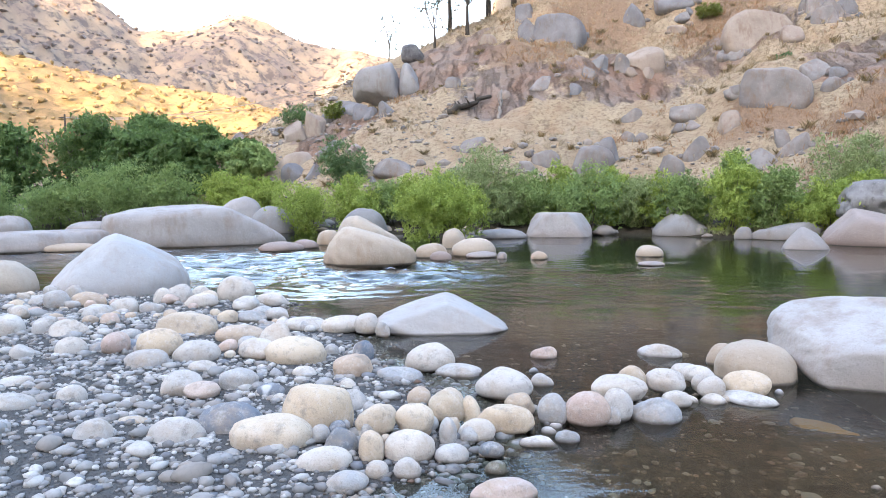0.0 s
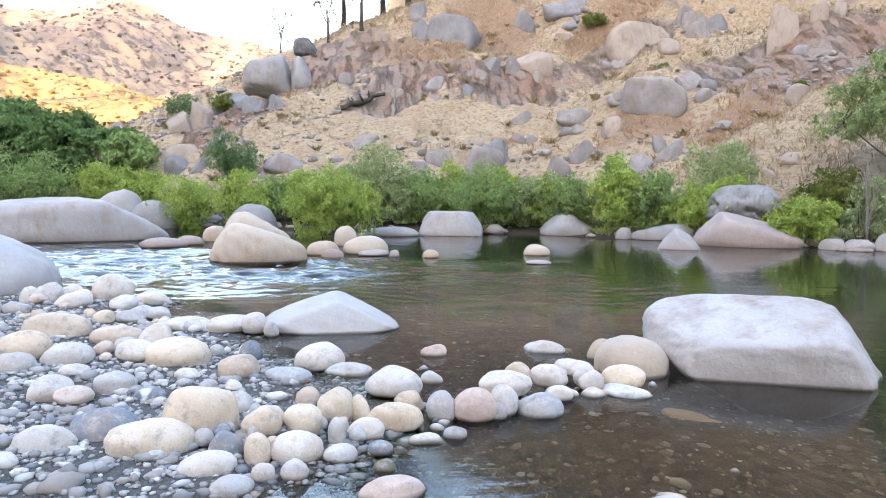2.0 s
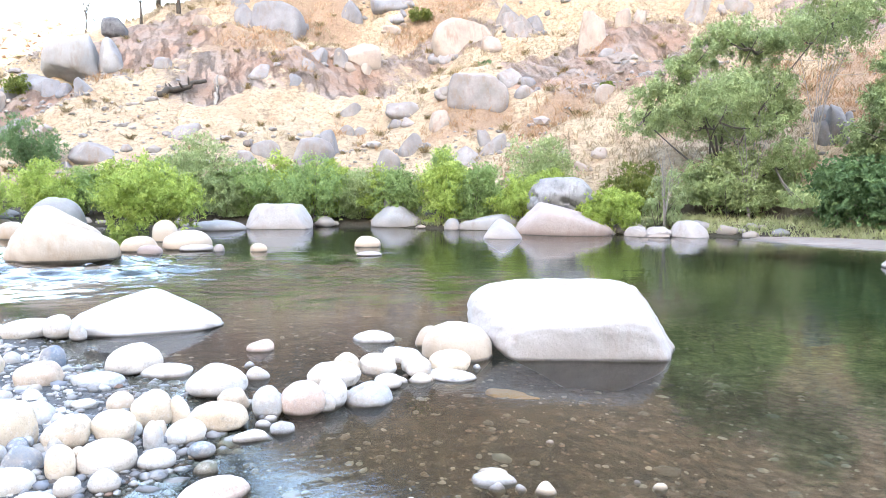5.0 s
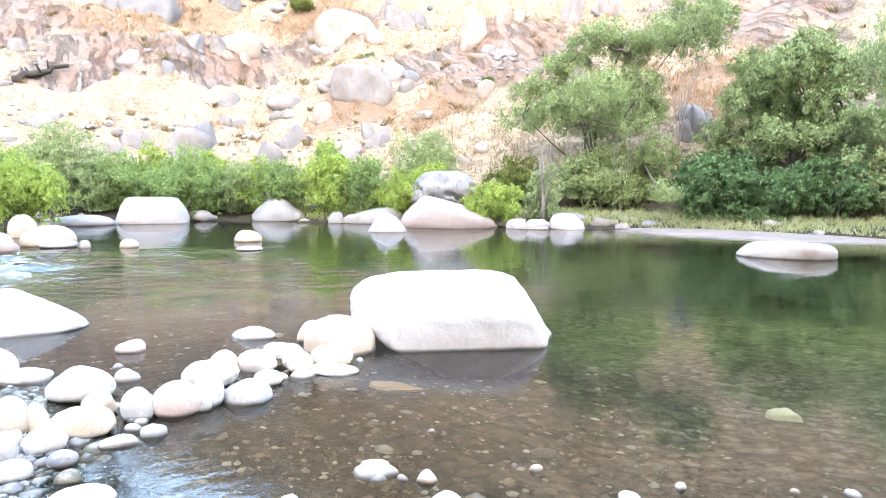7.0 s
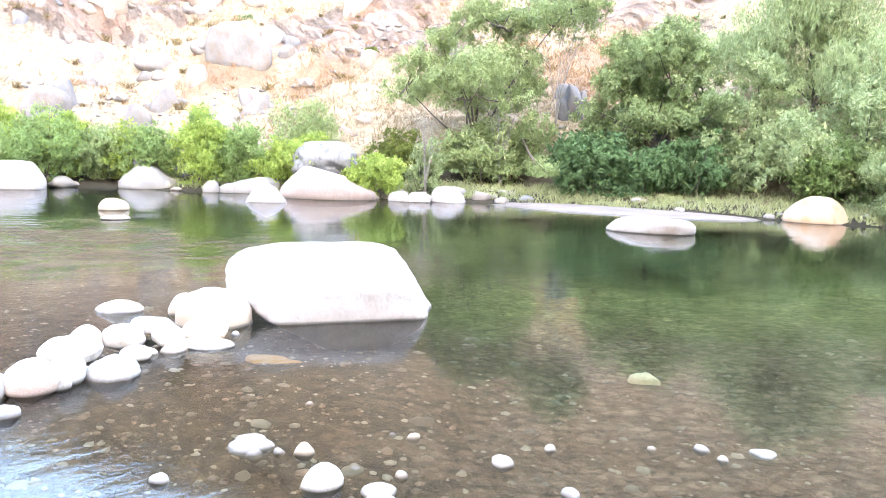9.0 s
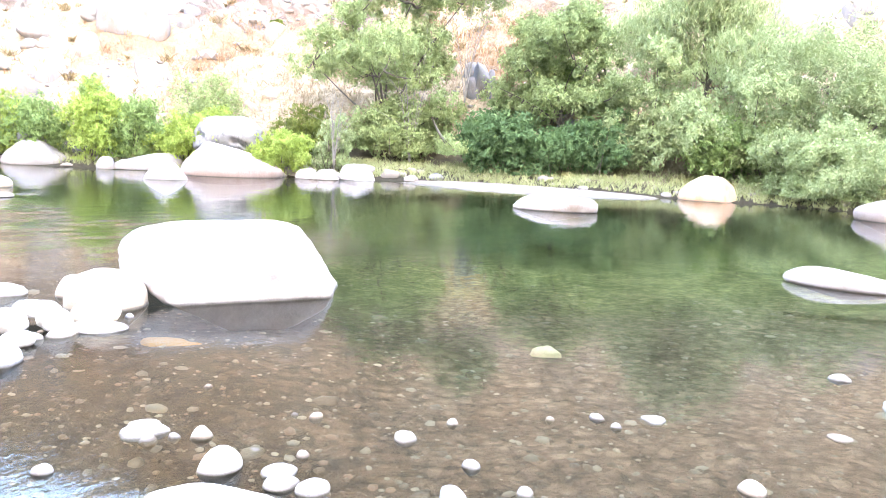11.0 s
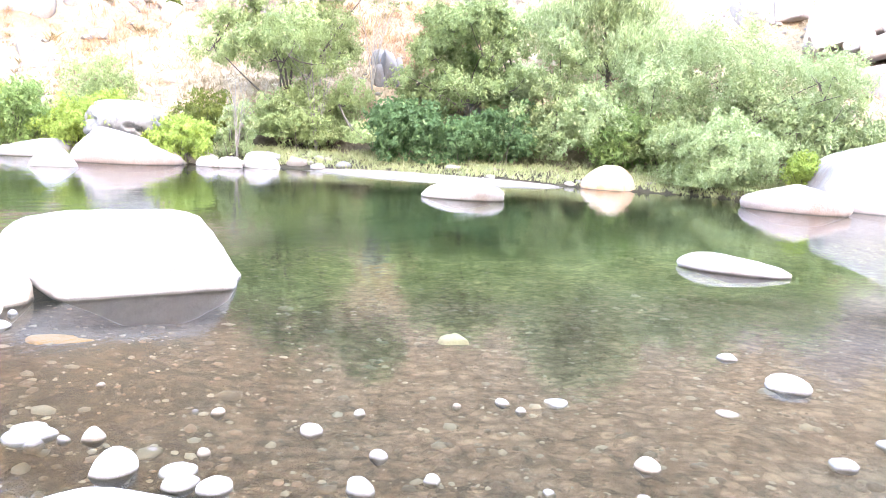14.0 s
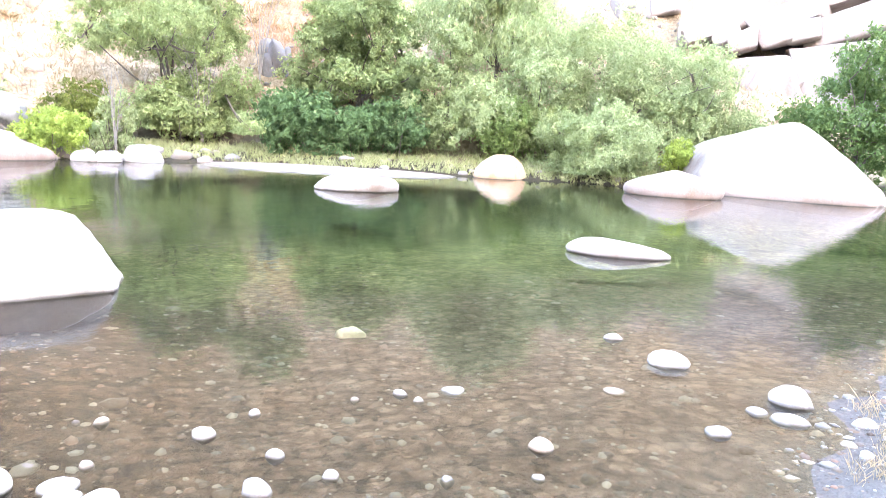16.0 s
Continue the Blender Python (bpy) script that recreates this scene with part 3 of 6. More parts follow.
# ---- far mountain ----
def mountain(name, label, dist, crest, depth, seed, rough, material):
    """A slope that rises away from the camera to a crest line given as heights over bearings."""
    yaw = np.radians(np.linspace(-4, 62, 230))
    s = np.linspace(-0.02, 1.15, 90)
    a, s = np.meshgrid(yaw, s, indexing="ij")
    top = np.interp(np.degrees(a), [c[0] for c in crest], [c[1] for c in crest])
    r = dist + depth * s
    x, y = -r * np.sin(a), r * np.cos(a)
    peak = 1.3 + (dist + depth) * np.tan(np.radians(top))
    prof = np.where(s < 1, np.abs(s) ** 0.85, 1 - 0.6 * (s - 1))
    z = prof * peak
    z = z + rough * np.clip(s * 4, 0, 1) * np.clip(1.25 - s, 0.15, 1) * wave(x, y, seed, 2 * np.pi / 130, 5)
    n, m = a.shape
    i, j = np.meshgrid(np.arange(n - 1), np.arange(m - 1), indexing="ij")
    f = np.stack([i * m + j, (i + 1) * m + j, (i + 1) * m + j + 1, i * m + j + 1], -1).reshape(-1, 4)[:, ::-1]
    ob = new(name, mesh_of(name, np.stack([x.ravel(), y.ravel(), z.ravel()], 1), f, material))
    tagged(ob, label, "mountain", kind="structure")
    return x, y, z


def clumps(name, label, category, centres, sizes, material, seed, level=1, flat=0.8):
    """Many rough rounded clumps as one mesh."""
    rng = np.random.default_rng(seed)
    v, f = BALL[level]
    n = len(centres)
    size = np.asarray(sizes)[:, None, None] * rng.uniform(0.75, 1.3, (n, 1, 3)) * np.array([1, 1, flat])
    pts = v[None] * size * (1 + 0.28 * rng.normal(size=(n, len(v), 1)).clip(-1, 1.2))
    pts = pts + np.asarray(centres)[:, None]
    faces = (np.array(f)[None] + (np.arange(n) * len(v))[:, None, None]).reshape(-1, 3)
    ob = new(name, mesh_of(name, pts.reshape(-1, 3), faces, material, smooth=level > 1))
    return tagged(ob, label, category, kind="stuff")


def scrub_on(grid, count, seed, size):
    rng = np.random.default_rng(seed)
    x, y, z = grid
    i, j = rng.integers(0, x.shape[0], count), rng.integers(4, int(x.shape[1] * 0.9), count)
    jit = rng.normal(size=(count, 3)) * np.array([2, 2, 0.1]) - np.array([0, 0, 0.3 * size])
    return np.stack([x[i, j], y[i, j], z[i, j]], 1) + jit, rng.uniform(0.5, 1.4, count) * size


spur = mountain("mountain_spur", "dry golden mountain spur in low evening sun", 210, [(-4, 4.4), (9, 5.2), (12, 6.6), (16, 7.8), (22, 8.6), (31, 9.8), (45, 11), (62, 11)], 110, 31, 7, M_MOUNTAIN)
peak = mountain("mountain_ridge", "distant brown mountain ridge with chaparral scrub", 420,
                [(-4, 8), (4, 10.6), (6, 11.2), (10, 11.8), (13, 12.8), (15.4, 13.2), (17, 12.7), (20, 12.3), (22.4, 12.2), (25, 13.8), (31, 16), (45, 18), (62, 18)], 260, 33, 16, M_FAR)
for grid, count, size, seed, cover in ((spur, 4600, 0.85, 41, M_SCRUB), (peak, 4600, 1.45, 42, M_FARSCRUB)):
    at, sz = scrub_on(grid, count, seed, size)
    clumps("chaparral", "brown and gold chaparral bushes on the mountain", "shrubs", at, sz, cover, seed)


# ---- big stones in and along the river ----
def near_z(x, y):
    return float(land(np.array([x]), np.array([y]))[0])


boulder("pale grey tent-shaped boulder on the gravel bar", -4.40, 9.69, 0.03, 1.80, 1.34, 0.80, 24, 1, M_MID,
        [(-0.72, -0.1, 0.68, 0.64), (0.55, -0.1, 0.8, 0.72), (0, -0.8, 0.6, 0.8)], lumps=0.07, level=5, worn=26)
boulder("tan rounded boulder on the cobbles", -5.99, 9.58, 0.06, 0.95, 0.73, 0.43, 32, 2, M_TAN, level=4)
boulder("long smooth whale-backed pale granite boulder in the riffle", -7.0, 20.3, 0.0, 4.95, 2.8, 1.12, 19, 3, M_GRANITE,
        [(-0.2, -0.1, 1, 0.62), (0.75, 0, 0.65, 0.60), (0.35, 0, 0.95, 0.66)], level=5, lumps=0.06, power=2.6)
boulder("pale rounded boulder behind the long one", -8.3, 29.4, 0.0, 1.9, 1.4, 1.35, 16, 4, M_GRANITE)
boulder("grey domed boulder at the riffle", -6.2, 26.0, 0.0, 1.6, 1.5, 1.0, 13, 5, M_GREY)
boulder("low flat pale slab at the water", -10.32, 18.5, 0.0, 3.5, 1.7, 0.5, 29, 6, M_GRANITE, [(0, 0, 1, 0.5)])
boulder("pale granite boulder upstream", -21.3, 37.7, 0.0, 2.5, 2.0, 1.4, 30, 7, M_GRANITE)
boulder("grey leaning boulder upstream", -19.4, 36.4, 0.0, 2.0, 1.7, 1.05, 28, 8, M_GREY, facets=2)
boulder("long grey boulder upstream", -18.9, 39.4, 0.0, 2.6, 2.0, 0.95, 26, 9, M_GREY)
boulder("pale low boulder upstream", -16.9, 27.5, 0.0, 1.9, 1.4, 0.7, 32, 10, M_GRANITE)
boulder("pale flat boulder upstream", -13.9, 28.2, 0.0, 1.9, 1.4, 0.42, 26, 11, M_GRANITE)
boulder("tan stone in the quick water", -10.2, 22.5, 0.0, 1.0, 0.75, 0.36, 24, 12, M_TAN, level=3)
boulder("low pale stone in the quick water", -9.3, 18.0, 0.0, 1.4, 0.7, 0.2, 27, 13, M_TAN, level=3)
boulder("tan wedge-shaped granite boulder beside the riffle", -1.43, 13.95, 0.0, 1.82, 1.2, 0.72, 6, 14, M_TAN,
        [(0.40, 0, 0.92, 0.46), (-0.8, -0.1, 0.55, 0.78)], lumps=0.08, power=2.2, level=5, worn=50)
boulder("tan rounded boulder behind the wedge", -1.9, 18.0, 0.0, 1.65, 1.1, 0.82, 6, 15, M_TAN, [(0.5, 0, 0.8, 0.6)])
boulder("grey boulder behind the tan ones", -2.4, 21.5, 0.0, 1.5, 1.2, 0.95, 6, 16, M_GREY)
boulder("flat rosy stone in the riffle", -3.97, 17.5, 0.0, 1.1, 0.84, 0.22, 13, 17, M_PINK, level=3)
boulder("low rosy stone in the riffle", -3.5, 18.2, 0.0, 0.66, 0.5, 0.22, 11, 18, M_PINK, level=3)
boulder("tan upright stone in the riffle", -3.1, 19.4, 0.0, 0.65, 0.5, 0.4, 9, 19, M_TAN, level=3)
for k, (x, y, w, d, h, m) in enumerate([(-0.25, 15.24, 0.7, 0.53, 0.29, M_TAN), (0.28, 17.6, 0.58, 0.45, 0.5, M_TAN), (0.68, 15.5, 0.98, 0.65, 0.38, M_TAN),
                                        (1.74, 21.6, 1.7, 1.0, 0.28, M_GREY), (1.21, 14.5, 0.21, 0.16, 0.15, M_GRANITE), (1.95, 14.36, 0.34, 0.3, 0.16, M_TAN),
                                        (0.82, 15.0, 0.66, 0.5, 0.12, M_GRANITE), (-0.04, 14.4, 0.45, 0.36, 0.18, M_PINK)]):
    tagged(boulder("river stone on the small shrub islet", x, y, 0.0, w, d, h, 0, 20 + k, m, level=3), group="islet stones")
boulder("pale blocky granite boulder at the far bank", 3.60, 22.03, 0.0, 2.02, 1.4, 0.76, -9, 30, M_GRANITE,
        [(0, 0, 1, 0.72), (0.8, -0.3, 0.5, 0.72), (-0.8, -0.2, 0.45, 0.74), (0, -1, 0.2, 0.7)], lumps=0.06, power=3.2, worn=1, joints=0.012)
boulder("grey domed boulder under the willows", 7.34, 21.95, 0.0, 1.72, 1.32, 0.70, -18, 31, M_GREY, [(-0.7, -0.3, 0.6, 0.8), (0.75, -0.2, 0.55, 0.78)], lumps=0.07, worn=4)
boulder("small grey block lying on the domed boulder's back", 7.5, 22.6, 0.35, 0.95, 0.8, 0.55, -12, 54, M_GREY, [(0, 0, 1, 0.6)], power=3.0)
boulder("small round tan rock standing in the pool", 4.31, 14.81, 0.0, 0.57, 0.44, 0.23, -16, 32, M_TAN, level=3)
boulder("flat pale rock awash in the pool", 3.81, 12.95, 0.0, 0.48, 0.37, 0.07, -16, 33, M_GRANITE, level=3)
boulder("small grey stone at the bank", 8.43, 19.97, 0.0, 0.48, 0.38, 0.35, -23, 34, M_GREY, level=3)
boulder("low grey slab at the bank", 9.45, 19.6, 0.0, 1.85, 0.9, 0.5, -26, 35, M_GREY, [(-0.4, 0, 0.9, 0.55)])
boulder("pale pyramid-shaped rock in the pool", 8.27, 16.19, 0.0, 0.95, 0.66, 0.5, -27, 36, M_GRANITE,
        [(-0.8, -0.2, 0.6, 0.45), (0.7, -0.2, 0.7, 0.42), (0, -0.9, 0.5, 0.55)], level=3)
boulder("rosy-grey sloping granite boulder at the bank", 10.62, 17.17, 0.0, 2.7, 1.6, 0.88, -32, 37, M_PINK,
        [(0.42, -0.1, 0.9, 0.36), (-0.8, -0.2, 0.5, 0.70)], lumps=0.06)
boulder("small pale angular rock at the bank", 12.08, 15.81, 0.0, 0.62, 0.48, 0.28, -37, 38, M_GRANITE, level=4, facets=4, worn=1, joints=0.12, power=3.0)
boulder("pale angular rock at the bank", 12.52, 15.53, 0.0, 0.8, 0.62, 0.28, -39, 39, M_GRANITE, level=4, facets=4, worn=1, joints=0.12, power=3.0)
boulder("pale split rock at the bank", 13.27, 15.12, 0.0, 1.02, 0.7, 0.46, -41, 40, M_GRANITE, level=4, facets=5, worn=1, joints=0.12, power=3.0)
boulder("pale triangular granite boulder at the water's edge", -0.01, 6.94, 0.0, 1.30, 0.72, 0.315, 0, 41, M_MID,
        [(-0.40, -0.12, 0.9, 0.20), (0.62, -0.06, 0.78, 0.27), (0.05, -0.85, 0.5, 0.5)], level=5, lumps=0.03, worn=2)
boulder("large flat-topped pale granite slab in the shallows", 3.15, 4.86, 0.0, 1.70, 1.0, 0.535, -32, 42, M_SLAB,
        [(-0.03, -0.33, 0.94, 0.40), (0.93, -0.1, 0.38, 0.68), (-0.72, -0.15, -0.66, 0.68), (0.25, -0.95, -0.04, 0.62), (-0.8, -0.5, 0.3, 0.80)], level=5, lumps=0.05, power=2.9, worn=5)
boulder("rosy rounded boulder at the end of the stone row", 2.20, 4.94, -0.02, 0.55, 0.42, 0.28, -24, 43, M_TAN)
boulder("tan rounded stone beside the boulder", 2.13, 5.37, 0.0, 0.23, 0.18, 0.16, -22, 44, M_TAN, level=3)
boulder("flat white rock standing in the green pool", 11.92, 7.64, 0.0, 1.65, 0.8, 0.28, -57, 45, M_GRANITE, [(0, 0, 1, 0.55), (-0.6, -0.2, 0.6, 0.6)])
boulder("rounded orange-stained boulder at the far bank", 18.67, 7.38, 0.0, 1.5, 1.15, 0.66, -68, 46, M_ORANGE, [(-0.6, -0.3, 0.75, 0.68), (0.85, -0.4, 0.25, 0.72)], lumps=0.10)
boulder("low white rock in the pool", 8.12, 1.63, 0.0, 1.16, 0.56, 0.17, -78, 47, M_GRANITE, [(0.5, 0, 0.85, 0.5)])
boulder("great pale tent-shaped granite boulder", 20.6, 0.45, 0.0, 5.1, 2.9, 1.95, -89, 48, M_LEDGE,
        [(-0.36, -0.1, 0.93, 0.38), (0.66, -0.15, 0.74, 0.38), (-0.92, -0.2, 0.35, 0.66), (0, -0.85, 0.55, 0.55)], level=5, lumps=0.04)
boulder("low pale granite boulder beside the great one", 17.7, 2.56, 0.0, 2.3, 1.35, 0.60, -81, 49, M_PINK, [(0.5, 0, 0.85, 0.5), (-0.5, 0, 0.85, 0.5)])
boulder("long pale rock shelf at the water's edge", 16.0, 11.4, -0.04, 7.2, 3.4, 0.12, -66, 51, M_SLOPE, lumps=0.16, level=5)
boulder("grey pitted boulder on the bank", 11.3, 18.4, 0.70, 2.05, 1.5, 0.92, -32, 50, M_PITTED, [(0, 0, 1, 0.88), (0.1, -0.8, -0.5, 0.66)], lumps=0.12, power=2.2, level=5, pits=0.5)

boulder("amber algae-stained flat stone under the clear water", 2.36, 4.34, near_z(2.36, 4.34) - 0.01, 0.40, 0.24, 0.05, -25, 52, M_AMBER, level=4, lumps=0.3, facets=5)
boulder("cream stone lying just under the water", 4.55, 2.80, near_z(4.55, 2.80) - 0.01, 0.24, 0.15, 0.09, -57, 53, M_SUNK, level=4, lumps=0.25, facets=5)

# ---- cobbles of the bar and of the row of stones ----
WORDS = {"w": "pale grey-white", "c": "cream", "t": "tan", "g": "grey", "b": "dark slate-blue", "p": "rosy", "d": "dark mossy"}
tally = [100]


def cobble(x, y, z, w, d, h, turn, tone):
    """One river-rounded cobble, w by d by h, resting at z."""
    tally[0] += 1
    rng = np.random.default_rng(tally[0])
    if z < 0:
        h = min(h, 0.58 * w)
    me = stone_mesh("cobble", w * 1.08, max(d, h * 0.8) * rng.uniform(0.9, 1.15), h * 1.05, tally[0], M_COBBLE[tone], 4 if w > 0.16 else 3, lumps=rng.uniform(0.07, 0.15) + (0.06 if z < 0 else 0),
                    power=rng.uniform(1.95, 2.25), sink=0.3 if z >= 0 else 0.7, facets=int(rng.integers(0, 3)) if z >= 0 else 3, worn=5)
    ob = new("cobble", me)
    ob.matrix_world = pose(x, y, z, 0, rng.uniform(-5, 5), turn + rng.uniform(-14, 14))
    return tagged(ob, WORDS[tone] + " river-rounded cobble on the gravel", "stone", "cobbles of the river bar")


cobble(-1.79, 3.56, 0.00, 0.21, 0.15, 0.18, 27, "w")
cobble(-1.72, 3.84, 0.00, 0.18, 0.13, 0.11, 24, "t")
cobble(-1.39, 3.61, 0.00, 0.28, 0.21, 0.17, 21, "w")
cobble(-1.65, 3.49, 0.00, 0.13, 0.09, 0.09, 25, "w")
cobble(-1.57, 3.61, 0.00, 0.14, 0.10, 0.05, 24, "g")
cobble(-1.55, 3.41, 0.00, 0.12, 0.09, 0.06, 25, "g")
cobble(-1.27, 3.54, 0.00, 0.18, 0.13, 0.08, 20, "w")
cobble(-1.16, 3.81, 0.00, 0.33, 0.24, 0.19, 17, "b")
cobble(-0.88, 3.56, 0.00, 0.40, 0.29, 0.19, 14, "c")
cobble(-0.69, 3.82, 0.00, 0.39, 0.29, 0.28, 10, "c")
cobble(-1.01, 4.34, 0.00, 0.11, 0.08, 0.09, 13, "w")
cobble(-0.51, 3.49, 0.00, 0.16, 0.12, 0.15, 8, "b")
cobble(-0.57, 3.31, 0.00, 0.25, 0.19, 0.11, 10, "w")
cobble(-0.43, 3.09, 0.00, 0.18, 0.13, 0.08, 8, "g")
cobble(-0.35, 3.43, 0.00, 0.12, 0.09, 0.15, 6, "c")
cobble(-0.36, 3.74, 0.05, 0.21, 0.16, 0.14, 6, "c")
cobble(-0.55, 4.23, 0.00, 0.17, 0.13, 0.14, 7, "g")
cobble(-0.63, 4.64, 0.00, 0.11, 0.08, 0.10, 8, "w")
cobble(-0.16, 3.77, 0.05, 0.20, 0.15, 0.13, 3, "c")
cobble(-0.17, 3.46, 0.00, 0.24, 0.18, 0.14, 3, "w")
cobble(-0.17, 3.23, 0.00, 0.12, 0.09, 0.09, 3, "w")
cobble(-0.31, 3.22, 0.00, 0.10, 0.07, 0.08, 6, "w")
cobble(-0.15, 4.38, 0.00, 0.14, 0.11, 0.11, 2, "t")
cobble(0.02, 3.96, 0.04, 0.20, 0.15, 0.17, -0, "t")
cobble(0.16, 3.96, 0.03, 0.10, 0.08, 0.14, -2, "c")
cobble(0.35, 3.88, 0.00, 0.30, 0.22, 0.14, -5, "c")
cobble(0.18, 3.73, 0.00, 0.19, 0.14, 0.11, -3, "w")
cobble(0.03, 3.66, 0.00, 0.09, 0.07, 0.14, -0, "g")
cobble(0.04, 3.43, 0.00, 0.16, 0.12, 0.08, -1, "w")
cobble(0.24, 3.49, 0.00, 0.12, 0.09, 0.07, -4, "b")
cobble(0.25, 3.30, -0.02, 0.11, 0.08, 0.07, -4, "d")
cobble(0.26, 2.99, -0.02, 0.28, 0.20, 0.10, -5, "p")
cobble(0.40, 4.59, 0.00, 0.35, 0.26, 0.17, -5, "w")
cobble(0.46, 4.18, 0.00, 0.17, 0.13, 0.12, -6, "t")
cobble(0.63, 4.01, 0.00, 0.16, 0.12, 0.16, -9, "g")
cobble(0.82, 3.98, 0.00, 0.24, 0.18, 0.18, -11, "p")
cobble(1.02, 4.07, 0.00, 0.16, 0.12, 0.17, -14, "w")
cobble(1.10, 4.39, 0.03, 0.32, 0.24, 0.14, -14, "w")
cobble(1.23, 4.59, 0.03, 0.18, 0.14, 0.15, -15, "t")
cobble(1.44, 4.54, 0.04, 0.24, 0.18, 0.13, -18, "w")
cobble(1.23, 4.04, -0.01, 0.28, 0.21, 0.13, -17, "g")
cobble(1.44, 4.31, 0.00, 0.17, 0.13, 0.09, -18, "w")
cobble(1.67, 4.82, 0.05, 0.21, 0.16, 0.08, -19, "w")
cobble(1.72, 4.73, 0.05, 0.20, 0.15, 0.09, -20, "w")
cobble(1.71, 4.47, 0.02, 0.16, 0.12, 0.12, -21, "w")
cobble(1.69, 4.37, -0.01, 0.15, 0.11, 0.06, -21, "w")
cobble(1.97, 4.55, 0.02, 0.28, 0.21, 0.13, -23, "c")
cobble(1.92, 4.38, -0.01, 0.32, 0.23, 0.06, -24, "w")
cobble(0.50, 3.66, -0.01, 0.19, 0.14, 0.05, -8, "w")
cobble(0.66, 3.69, -0.01, 0.12, 0.09, 0.08, -10, "g")
cobble(0.96, 3.98, 0.00, 0.10, 0.08, 0.09, -13, "g")
cobble(1.67, 4.57, 0.03, 0.09, 0.07, 0.09, -20, "w")
cobble(-0.10, 5.33, 0.00, 0.35, 0.26, 0.18, 1, "w")
cobble(-0.31, 5.00, 0.00, 0.31, 0.23, 0.08, 4, "g")
cobble(0.11, 5.15, -0.01, 0.32, 0.24, 0.08, -1, "g")
cobble(0.81, 5.65, -0.01, 0.20, 0.15, 0.09, -8, "p")
cobble(1.76, 5.71, -0.01, 0.33, 0.25, 0.10, -17, "w")
cobble(-0.65, 5.02, 0.02, 0.27, 0.20, 0.16, 7, "t")
cobble(-1.35, 5.70, 0.05, 0.28, 0.21, 0.24, 13, "w")
cobble(-1.13, 5.38, 0.03, 0.44, 0.33, 0.20, 12, "c")
cobble(-1.34, 6.79, 0.03, 0.41, 0.30, 0.12, 11, "w")
cobble(-0.95, 6.78, 0.02, 0.43, 0.32, 0.14, 8, "w")
cobble(-0.72, 6.70, 0.02, 0.22, 0.17, 0.17, 6, "w")
cobble(-0.56, 6.57, 0.00, 0.13, 0.10, 0.14, 5, "g")
cobble(-0.63, 5.53, 0.02, 0.16, 0.12, 0.15, 7, "b")
cobble(-0.91, 5.72, 0.02, 0.11, 0.09, 0.09, 9, "g")
cobble(0.67, 5.18, -0.01, 0.07, 0.06, 0.07, -7, "g")
cobble(0.68, 4.82, -0.01, 0.15, 0.11, 0.09, -8, "g")
cobble(-2.55, 8.78, 0.03, 0.43, 0.32, 0.30, 16, "w")
cobble(-2.24, 8.07, 0.03, 0.29, 0.22, 0.15, 16, "w")
cobble(-2.04, 8.48, 0.02, 0.37, 0.28, 0.14, 14, "w")
cobble(-3.12, 8.40, 0.05, 0.27, 0.20, 0.23, 20, "w")
cobble(-3.32, 8.40, 0.05, 0.20, 0.15, 0.19, 22, "w")
cobble(-2.80, 8.20, 0.05, 0.36, 0.27, 0.15, 19, "w")
cobble(-3.06, 8.94, 0.05, 0.21, 0.16, 0.14, 19, "w")
cobble(-2.31, 6.35, 0.06, 0.50, 0.37, 0.22, 20, "t")
cobble(-1.75, 6.11, 0.06, 0.41, 0.31, 0.14, 16, "t")
cobble(-1.88, 5.37, 0.06, 0.33, 0.24, 0.16, 19, "w")
cobble(-1.73, 5.03, 0.06, 0.19, 0.14, 0.08, 19, "w")
cobble(-1.67, 4.48, 0.06, 0.24, 0.18, 0.14, 21, "w")
cobble(-1.52, 4.41, 0.06, 0.21, 0.15, 0.09, 19, "p")
cobble(-1.35, 4.63, 0.05, 0.24, 0.18, 0.13, 16, "g")
cobble(-3.27, 6.16, 0.08, 0.31, 0.23, 0.17, 28, "w")
cobble(-3.98, 7.94, 0.07, 0.35, 0.26, 0.19, 27, "t")
cobble(-4.48, 7.99, 0.08, 0.35, 0.26, 0.15, 29, "g")
cobble(-3.52, 6.27, 0.08, 0.23, 0.17, 0.18, 29, "g")
cobble(-2.90, 5.48, 0.08, 0.22, 0.16, 0.15, 28, "w")
cobble(-2.75, 4.51, 0.08, 0.21, 0.16, 0.09, 31, "w")
cobble(-2.49, 3.99, 0.08, 0.29, 0.21, 0.12, 32, "g")
cobble(-2.23, 4.20, 0.07, 0.16, 0.12, 0.12, 28, "w")
cobble(-1.96, 3.53, 0.05, 0.11, 0.09, 0.07, 29, "w")
cobble(-1.91, 3.04, 0.04, 0.18, 0.13, 0.07, 32, "g")
cobble(-2.25, 5.56, 0.07, 0.35, 0.26, 0.13, 22, "g")
cobble(-2.15, 5.12, 0.07, 0.29, 0.22, 0.13, 23, "g")
cobble(-1.10, 4.46, 0.04, 0.17, 0.13, 0.08, 14, "b")
cobble(-3.35, 7.45, 0.08, 0.27, 0.20, 0.17, 24, "w")
cobble(-3.47, 7.14, 0.08, 0.31, 0.23, 0.16, 26, "g")
cobble(-3.82, 6.19, 0.10, 0.25, 0.18, 0.19, 32, "w")
cobble(-2.59, 5.67, 0.08, 0.45, 0.33, 0.10, 25, "b")
cobble(-1.94, 7.15, 0.05, 0.28, 0.21, 0.11, 15, "g")
